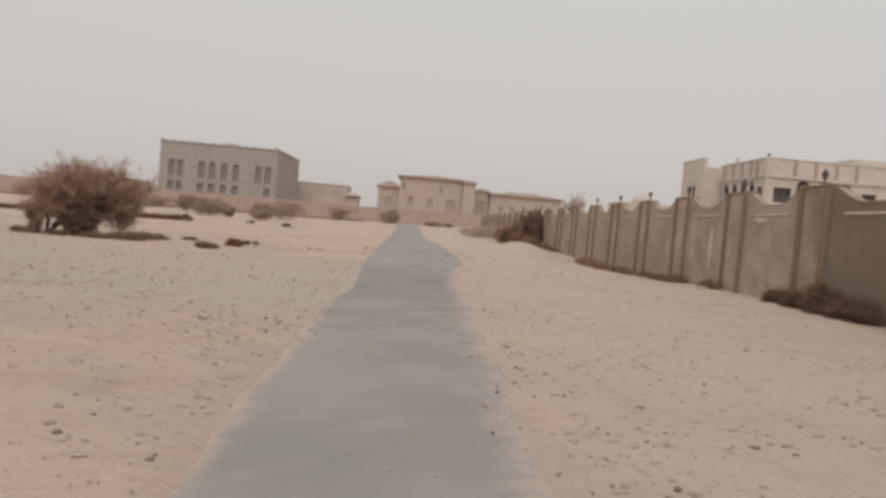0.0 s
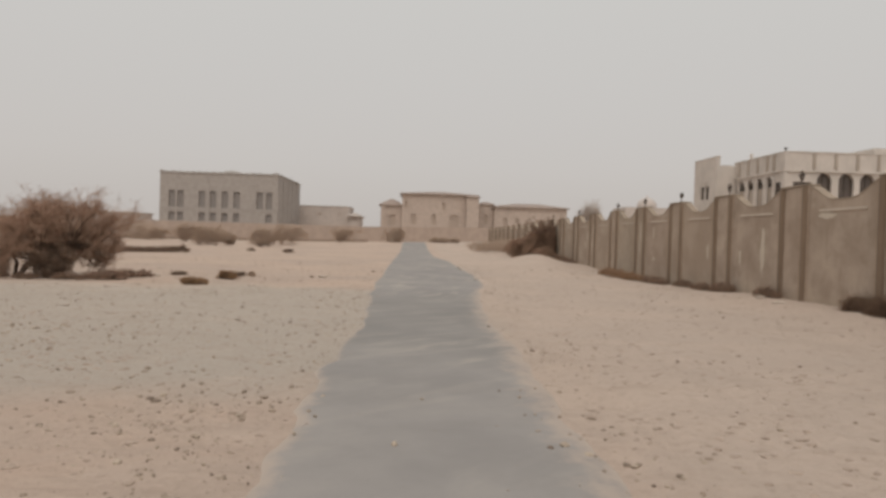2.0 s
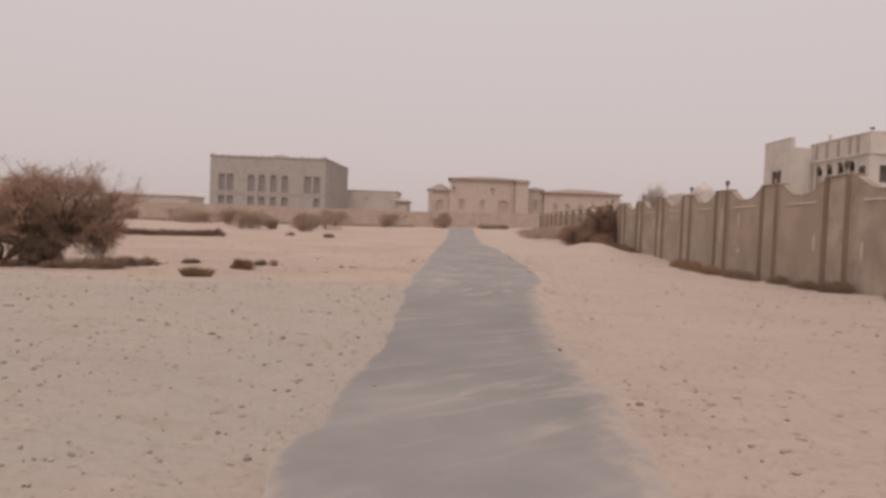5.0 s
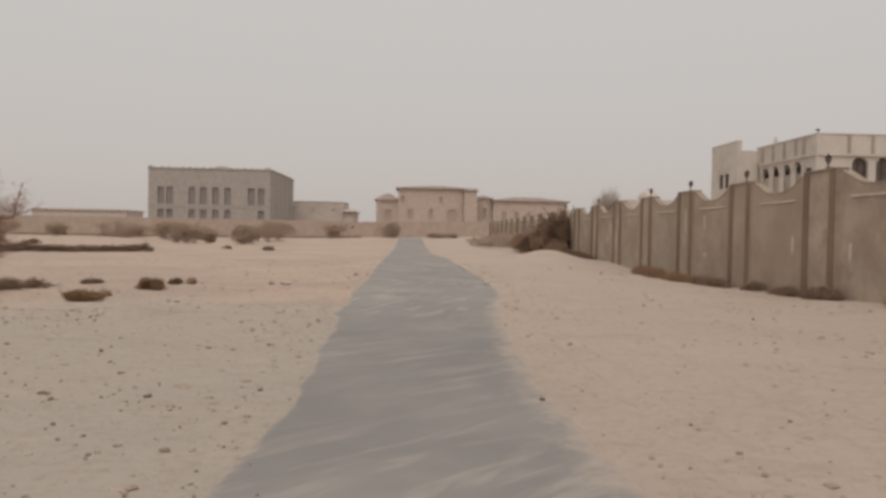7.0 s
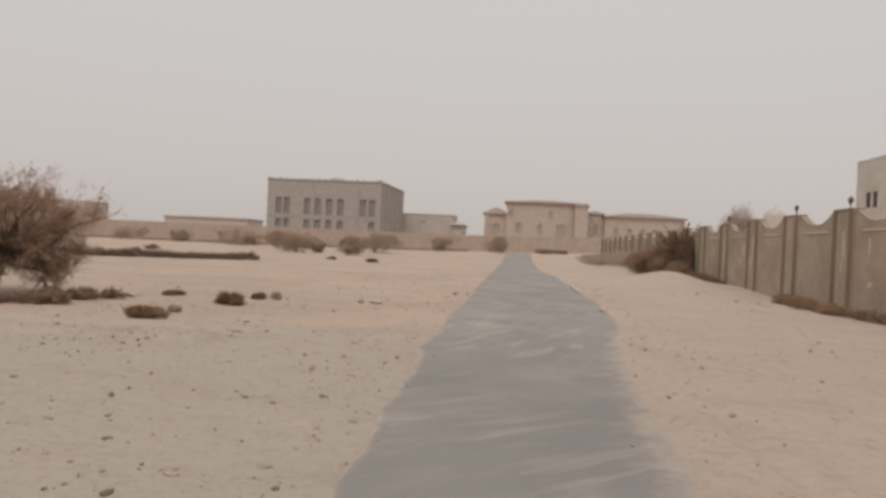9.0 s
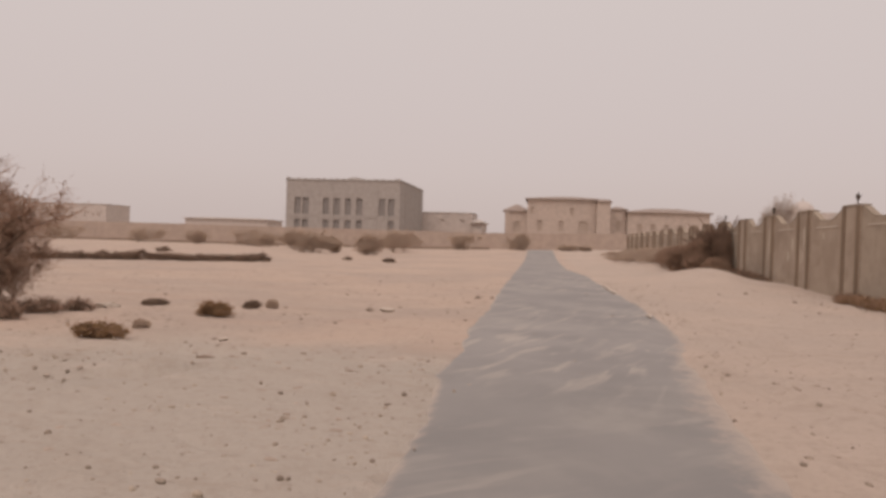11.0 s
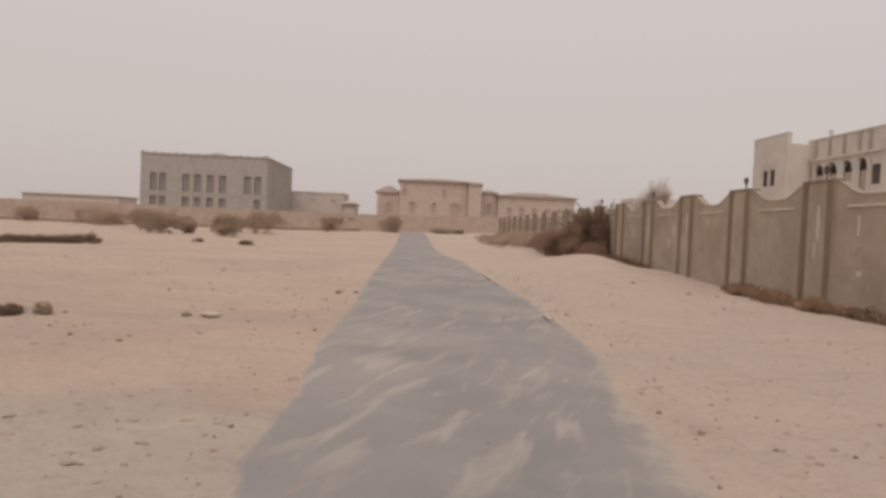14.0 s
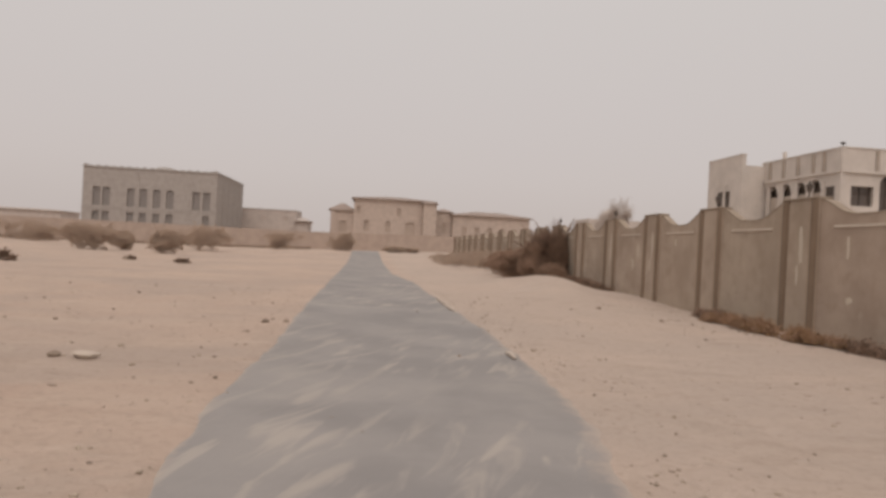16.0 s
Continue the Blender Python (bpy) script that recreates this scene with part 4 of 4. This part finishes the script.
shrub("drooping_shrub", (-15.4, 23.7), (0.45, 0.5), 1.25, 9, "sparse drooping twigs hanging beside the thorn tree", "shrub", TWIG, LEAF, clusters=34, subs=6, twigs=10, leaf_n=2, low=0.05, wind=0.1, twig_len=0.2, thick=0.02, leaf_size=0.018, twig_r=0.004, group="drooping growth by the tree")
for k, (x, y, r, h) in enumerate(((-12.3, 23.8, 0.55, 0.2), (-11.75, 23.75, 0.42, 0.27), (-13.0, 23.5, 0.5, 0.16), (-15.9, 23.6, 0.2, 0.16), (-15.3, 23.3, 0.35, 0.1), (-14.3, 23.3, 0.5, 0.1), (-11.6, 25.6, 0.3, 0.2), (-11.9, 25.0, 0.45, 0.24), (-12.3, 24.5, 0.5, 0.2))):
    shrub("dry_scrub", (x, y), (r, r * 0.8), h, 20 + k, "low dry scrub lying on bare sand", "shrub", TWIG, DARKLEAF, clusters=16, subs=5, twigs=9, low=0.08, twig_len=0.13, thick=0.015, leaf_size=0.02, group="scrub on the plain", flat=0.12)

for k, (x, y, r) in enumerate(((-6.46, 21.25, 0.13), (-6.18, 21.42, 0.06))):
    shrub("dry_stubble", (x, y), (r, r * 0.35), 0.02, 30 + k, "flat dry stubble pressed into the sand", "weed", TWIG, LEAF, clusters=12, subs=4, twigs=5, low=0.1, wind=0.1, twig_len=0.025, thick=0.005, leaf_size=0.01, group="scrub on the plain", flat=0.2, twig_r=0.002)

# single weeds on the plain
for k, (x, y, r, h) in enumerate(((-8.75, 22.3, 0.4, 0.24), (-8.76, 26.0, 0.37, 0.29), (-8.77, 27.75, 0.2, 0.13), (-8.4, 28.1, 0.11, 0.14), (-10.95, 27.4, 0.3, 0.07), (-8.9, 23.6, 0.1, 0.08), (-13.6, 62.5, 0.55, 0.3), (-17.4, 64.6, 0.45, 0.24), (-35.8, 69.5, 0.9, 0.5))):
    shrub("desert_weed", (x, y), (r, r * 0.85), h, 40 + k, "small olive-brown weed tuft growing in bare sand", "weed", TWIG, OLIVE if k in (0, 1) else FARLEAF if k in (3, 5) else DARKLEAF, clusters=40, subs=6, twigs=8, leaf_n=5, low=0.03, wind=0.3, twig_len=0.085, thick=0.012, leaf_size=0.017, group="weeds on the plain", flat=0.3, twig_r=0.003, reach=0.26)

# the dark ragged strip of scrub
rng0 = random.Random(3)
for k in range(20):
    s = k / 19
    x, y = -30.5 + s * 9.6 + rng0.uniform(-0.2, 0.2), 48.2 + s * 7.4 + rng0.uniform(-0.25, 0.25)
    shrub("scrub_clump", (x, y), (0.75, 0.6), 0.30 + 0.14 * rng0.random() + (0.16 if k in (8, 19) else 0), 60 + k, "dark low scrub in a ragged strip across the sand", "shrub", TWIG, DARKLEAF, clusters=18, subs=5, twigs=9, low=0.08, wind=0.1, twig_len=0.2, thick=0.02, group="strip of scrub", flat=0.12, twig_r=0.008, leaf_size=0.04)

# bushes before the far wall, with haze put into their colours
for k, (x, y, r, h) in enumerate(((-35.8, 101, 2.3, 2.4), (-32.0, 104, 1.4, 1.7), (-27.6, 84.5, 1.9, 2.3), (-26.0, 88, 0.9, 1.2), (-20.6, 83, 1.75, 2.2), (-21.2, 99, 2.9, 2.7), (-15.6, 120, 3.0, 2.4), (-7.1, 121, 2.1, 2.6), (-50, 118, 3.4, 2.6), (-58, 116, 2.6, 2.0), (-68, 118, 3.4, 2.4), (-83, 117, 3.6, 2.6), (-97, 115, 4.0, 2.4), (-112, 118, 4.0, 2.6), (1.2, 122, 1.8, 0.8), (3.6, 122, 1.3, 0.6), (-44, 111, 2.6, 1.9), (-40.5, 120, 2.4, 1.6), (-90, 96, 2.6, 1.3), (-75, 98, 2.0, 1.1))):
    shrub("desert_bush", (x, y), (r, r * 0.8), h, 90 + k, "round haze-paled bush in front of the far wall", "bush", FARTWIG, FARLEAF, clusters=54, subs=7, twigs=4, leaf_n=10, low=0.04, wind=0.7, twig_len=0.3, thick=0.05, leaf_size=0.056, group="bushes along the far wall", twig_r=0.010, reach=0.30, flat=0.78, fan=0.3 + 0.3 * (k % 3 == 0))

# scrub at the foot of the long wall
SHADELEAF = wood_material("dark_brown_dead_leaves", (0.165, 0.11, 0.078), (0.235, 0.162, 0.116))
for k, (x, y, r, h) in enumerate(((9.04, 16.9, 0.6, 0.3), (9.02, 15.7, 0.8, 0.7), (9.05, 17.9, 0.5, 0.16), (9.0, 14.2, 0.8, 0.45), (8.9, 25.3, 0.45, 0.25), (8.9, 27.2, 0.4, 0.16), (8.7, 32.6, 0.5, 0.22), (8.3, 34.0, 0.8, 0.3), (8.15, 35.9, 0.9, 0.4), (8.2, 37.5, 0.8, 0.28), (8.6, 31.2, 0.7, 0.22), (8.6, 39.0, 0.7, 0.28), (8.6, 50.0, 0.6, 0.3), (8.6, 52.0, 0.7, 0.4), (8.5, 53.8, 0.8, 0.5), (8.9, 22.2, 0.4, 0.2), (8.9, 29.2, 0.4, 0.18))):
    shrub("wall_scrub", (x, y), (r * (0.3 if k < 4 else 0.5), r * (1 if k < 4 else 1.5)), h * (1 if k < 4 else 0.85), 130 + k, "dry brown scrub against the foot of the wall", "shrub", SHADELEAF if k < 4 else TWIG, OLIVE if k in (7, 8, 9) else SHADELEAF if k < 4 else DARKLEAF, clusters=46 if k < 4 else 24, subs=6, twigs=10, leaf_n=1 if k < 4 else 3, low=0.05, wind=0.1, twig_len=0.3 if k < 4 else 0.2, thick=0.02, leaf_size=0.03, group="scrub along the wall", flat=0.12, twig_r=0.006)

# the thicket by the palm; its farther bushes take the haze-paled colours
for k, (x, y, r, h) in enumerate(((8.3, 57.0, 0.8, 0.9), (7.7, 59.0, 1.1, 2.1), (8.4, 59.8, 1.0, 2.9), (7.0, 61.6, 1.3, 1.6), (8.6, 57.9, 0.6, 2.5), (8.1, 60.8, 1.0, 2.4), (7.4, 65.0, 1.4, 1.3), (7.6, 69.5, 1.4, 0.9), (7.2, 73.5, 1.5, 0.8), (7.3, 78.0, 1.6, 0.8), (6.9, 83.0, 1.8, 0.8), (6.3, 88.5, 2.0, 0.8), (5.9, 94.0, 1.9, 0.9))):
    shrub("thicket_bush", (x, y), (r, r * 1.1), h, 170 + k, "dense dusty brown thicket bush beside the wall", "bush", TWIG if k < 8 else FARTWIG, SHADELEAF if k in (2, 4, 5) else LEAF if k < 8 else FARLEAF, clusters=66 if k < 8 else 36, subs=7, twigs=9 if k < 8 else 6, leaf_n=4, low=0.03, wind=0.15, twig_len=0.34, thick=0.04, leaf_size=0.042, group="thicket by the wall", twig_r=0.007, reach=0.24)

# the bare tree behind the wall
PALETWIG = wood_material("pale_twigs", (0.44, 0.37, 0.32), (0.52, 0.445, 0.39))
shrub("bare_tree", (10.9, 56.8), (1.0, 0.9), 4.75, 199, "thin leafless tree standing behind the wall", "tree", PALETWIG, PALETWIG, clusters=60, subs=7, twigs=10, leaf_n=0, stems=2, low=0.68, wind=0.55, thick=0.06, twig_len=0.3, flat=0.85, twig_r=0.0055, reach=0.17)


def palm(at, seed, fronds, length):
    """A stemless date palm: arching fronds with leaflets in two ranks."""
    rng = np.random.default_rng(seed)
    ob = holder("date_palm", pose(at[0], at[1], gz(*at)), "shaggy young date palm with dusty spiky fronds", "palm")
    bole = add_lathe(bmesh.new(), [(0.34, -0.1), (0.36, 0.3), (0.30, 0.75), (0.22, 1.1)], 12)
    part("trunk", bole, BARK, ob)
    for k in range(fronds):
        az, el = rng.uniform(0, 2 * math.pi), radians(rng.uniform(50, 89))
        L = length * rng.uniform(0.6, 1.1)
        n = 12
        s = np.linspace(0, 1, n)
        droop = el - s * radians(rng.uniform(8, 38))
        dr, dz = np.cumsum(np.cos(droop)) * L / n, np.cumsum(np.sin(droop)) * L / n
        p = np.stack([dr * math.cos(az), dr * math.sin(az), 0.9 + dz], 1)
        rv, rf = tubes(p[None], np.linspace(0.028, 0.005, n)[None], 5)
        side = np.array([-math.sin(az), math.cos(az), 0])
        m = 44
        q = np.linspace(0.16, 1, m)
        base = np.stack([np.interp(q, s, p[:, j]) for j in range(3)], 1)
        tang = np.gradient(base, axis=0); tang /= np.linalg.norm(tang, axis=1, keepdims=True)
        vs, fs = [rv], [rf]
        count = len(rv)
        for sg in (-1, 1):
            d = tang * 0.75 + sg * side * 0.75 + rng.normal(0, 0.16, (m, 3)) + np.array([0, 0, 0.18])
            d /= np.linalg.norm(d, axis=1, keepdims=True)
            ll = 0.34 * np.sin(np.pi * (0.12 + 0.8 * q))[:, None]
            wv = np.cross(d, side + 0.3); wv /= np.linalg.norm(wv, axis=1, keepdims=True)
            quad = np.stack([base - wv * 0.006, base + d * ll * 0.45 + wv * 0.016, base + d * ll, base + d * ll * 0.45 - wv * 0.016], 1).reshape(-1, 3)
            vs.append(quad); fs.append(np.arange(4 * m).reshape(m, 4) + count); count += 4 * m
        piece("frond", arr_mesh("frond", np.concatenate(vs), np.concatenate(fs), PALMLEAF), ob)


palm((8.75, 58.6), 5, 52, 2.9)
palm((8.3, 60.4), 6, 34, 2.3)

# ---------------------------------------------------------------- stones


def stone_mesh(name, seed, material, squash=0.6, detail=1):
    rng = np.random.default_rng(seed)
    bm = bmesh.new()
    bmesh.ops.create_icosphere(bm, subdivisions=detail, radius=1.0)
    k = rng.normal(0, 1, (5, 3))
    for v in bm.verts:
        p = np.array(v.co)
        s = 1 + (0.16 if detail == 1 else 0.34) * sum(math.sin(2.2 * float(np.dot(p, q)) + i) for i, q in enumerate(k)) / 1.8
        v.co = Vector((p[0] * s, p[1] * s * 0.8, max(p[2], -0.55) * s * squash))
    me = bpy.data.meshes.new(name)
    bm.to_mesh(me); bm.free()
    me.materials.append(material)
    return me


def build_gravel():
    """Loose chips, thickest over the crushed strip and along the path's shoulders."""
    rng = np.random.default_rng(12)
    bm = bmesh.new(); bmesh.ops.create_icosphere(bm, subdivisions=1, radius=1.0)
    iv = np.array([tuple(v.co) for v in bm.verts]); fv = np.array([[v.index for v in f.verts] for f in bm.faces]); bm.free()
    x = rng.uniform(-24, 8.6, 260000)
    y = 1 + 44 * rng.random(260000) ** 1.2
    yy = y - 0.12 * x + 3 * lattice_noise(x * 0.22, y * 0.22, 41)
    band = smooth(yy, 6, 10) * (1 - smooth(yy, 21.5, 25)) * (x < -2.6)
    l, r = path_edges(y)
    off = np.maximum(l - x, x - r)
    shoulder = np.exp(-np.abs(off - 0.25) / 0.5)
    patch = smooth(lattice_noise(x * 0.5, y * 0.5, 43), 0.0, 0.7)
    near_left = smooth(-x, 2.6, 3.4) * (1 - smooth(y, 8, 14))
    right = (x > 0) * smooth(y, -2, 6) * 0.09 * patch
    p = (0.035 + 0.40 * band * (0.4 + patch) * (1 - 0.2 * smooth(y, 12, 24)) + 0.13 * near_left * (0.3 + patch) + 0.16 * shoulder * (off > 0) + right) * 0.75
    p = p * np.where(off < 0, 0.06 + 0.4 * np.exp(off / 0.18) + 4.5 * np.exp((x - r) / 0.4) * (y < 9) * (x < r), 1.0)
    keep = rng.random(260000) < p
    x, y = x[keep], y[keep]
    n = len(x)
    size = np.clip(0.0058 * np.exp(rng.normal(0.4, 0.6, n)), 0.005, 0.04) * (1 + 0.2 * smooth(y, 14, 40)) * np.where((np.abs(x - path_edges(y)[1]) < 0.45) & (y < 9), 1.5, 1.0)
    turn = rng.uniform(0, 2 * np.pi, n)
    sc = np.stack([size * rng.uniform(0.8, 1.5, n), size * rng.uniform(0.7, 1.1, n), size * rng.uniform(0.45, 0.8, n)], 1)
    jag = 1 + rng.normal(0, 0.13, (n, len(iv), 1))
    v = iv[None] * jag * sc[:, None]
    cx, sx = np.cos(turn)[:, None], np.sin(turn)[:, None]
    vx = v[..., 0] * cx - v[..., 1] * sx + x[:, None]
    vy = v[..., 0] * sx + v[..., 1] * cx + y[:, None]
    l, r = path_edges(y)
    base = np.where((x > l + 0.1) & (x < r - 0.1), land(x, y) + 0.008, ground_height(x, y))
    vz = v[..., 2] + (base + sc[:, 2] * 0.35)[:, None]
    vv = np.stack([vx, vy, vz], -1).reshape(-1, 3)
    ff = (fv[None] + (np.arange(n) * len(iv))[:, None, None]).reshape(-1, 3)
    me = arr_mesh("gravel", vv, ff, GRAVEL)
    tagged(new("gravel", me), "scattered dark and pale stone chips on sand", "gravel", kind="stuff")


build_gravel()


def build_clods():
    """Low crusted lumps of sand beside the path."""
    rng = np.random.default_rng(77)
    bm = bmesh.new(); bmesh.ops.create_icosphere(bm, subdivisions=1, radius=1.0)
    iv = np.array([tuple(v.co) for v in bm.verts]); fv = np.array([[v.index for v in f.verts] for f in bm.faces]); bm.free()
    x = np.concatenate([rng.uniform(-11, -3.0, 9000), rng.uniform(-0.2, 8.0, 9000)])
    y = 2.5 + 26 * rng.random(18000) ** 1.5
    l, r = path_edges(y)
    patch = smooth(lattice_noise(x * 0.7, y * 0.7, 51), -0.1, 0.6)
    keep = (rng.random(18000) < 0.05 + 0.5 * patch * np.where(x < -2, 1 - 0.7 * smooth(y, 8, 16), 0.5)) & ((x < l - 0.1) | (x > r + 0.15))
    x, y = x[keep], y[keep]
    n = len(x)
    size = rng.uniform(0.014, 0.042, n)
    sc = np.stack([size * rng.uniform(0.9, 1.9, n), size * rng.uniform(0.7, 1.2, n), size * rng.uniform(0.22, 0.42, n)], 1)
    v = iv[None] * (1 + rng.normal(0, 0.16, (n, len(iv), 1))) * sc[:, None]
    a = rng.uniform(-0.6, 0.6, n)[:, None]
    vx = v[..., 0] * np.cos(a) - v[..., 1] * np.sin(a) + x[:, None]
    vy = v[..., 0] * np.sin(a) + v[..., 1] * np.cos(a) + y[:, None]
    vz = v[..., 2] + (ground_height(x, y) + sc[:, 2] * 0.25)[:, None]
    ff = (fv[None] + (np.arange(n) * len(iv))[:, None, None]).reshape(-1, 3)
    tagged(new("sand_clods", arr_mesh("sand_clods", np.stack([vx, vy, vz], -1).reshape(-1, 3), ff, CLOD)), "crusted lumps of sand beside the path", "sand", kind="stuff")


CLOD = stone_material("crusted_sand", (0.30, 0.235, 0.185), (0.46, 0.37, 0.305))
build_clods()

STONES = [stone_mesh("stone", s, STONE, 0.55) for s in range(4)]
PALES = [stone_mesh("stone", 10 + s, PALESTONE, 0.3, 2) for s in range(2)]


def stone(x, y, size, k, pale=False, label="brown fist-sized stone lying on the sand"):
    me = (PALES if pale else STONES)[k % (2 if pale else 4)]
    ob = new("stone", me)
    ob.matrix_basis = pose(x, y, gz(x, y) + size * 0.18, 0, 0, 47 * k) @ Matrix.Diagonal((size, size, size, 1))
    tagged(ob, label, "stone", "stones on the plain")


for k, (x, y, s) in enumerate(((-4.05, 33.3, 0.09), (-3.65, 33.5, 0.085), (5.67, 41.1, 0.12), (6.14, 37.1, 0.09), (-6.12, 28.5, 0.1), (-17.4, 64.0, 0.25), (-13.5, 63.0, 0.35))):
    stone(x, y, s, k, label="dark stone lying on bare sand")
for k, (x, y, s) in enumerate(((-5.68, 28.4, 0.17), (-11.5, 26.65, 0.2), (-7.02, 22.9, 0.08), (8.3, 20.4, 0.15), (8.5, 21.8, 0.14), (6.2, 25.0, 0.1))):
    stone(x, y, s, k, True, "pale flat limestone slab half sunk in sand")
for k, (x, y, w) in enumerate(((0.34, 41.9, 0.04), (0.36, 41.0, 0.06), (0.37, 40.1, 0.07), (0.38, 39.3, 0.085), (0.40, 38.5, 0.09), (0.41, 37.8, 0.06), (0.43, 29.8, 0.05))):
    ob = new("edging_stone", PALES[k % 2])
    ob.matrix_basis = pose(x, y, float(land(x, y)) + 0.02, 0, 0, 4 * (k % 3) - 2) @ Matrix.Diagonal((w, 0.47, 0.16, 1))
    tagged(ob, "pale worn edging stone beside the tarmac path", "stone", "edging stones of the path")
rs = random.Random(8)
made = 0
while made < 70:
    x, y = rs.uniform(-16, 7.5), rs.uniform(2.0, 44)
    l, r = path_edges(np.array([y]))
    if l[0] - 0.15 < x < r[0] + 0.1:
        continue
    stone(x, y, rs.uniform(0.012, 0.03) * (1 + y / 40), made)
    made += 1
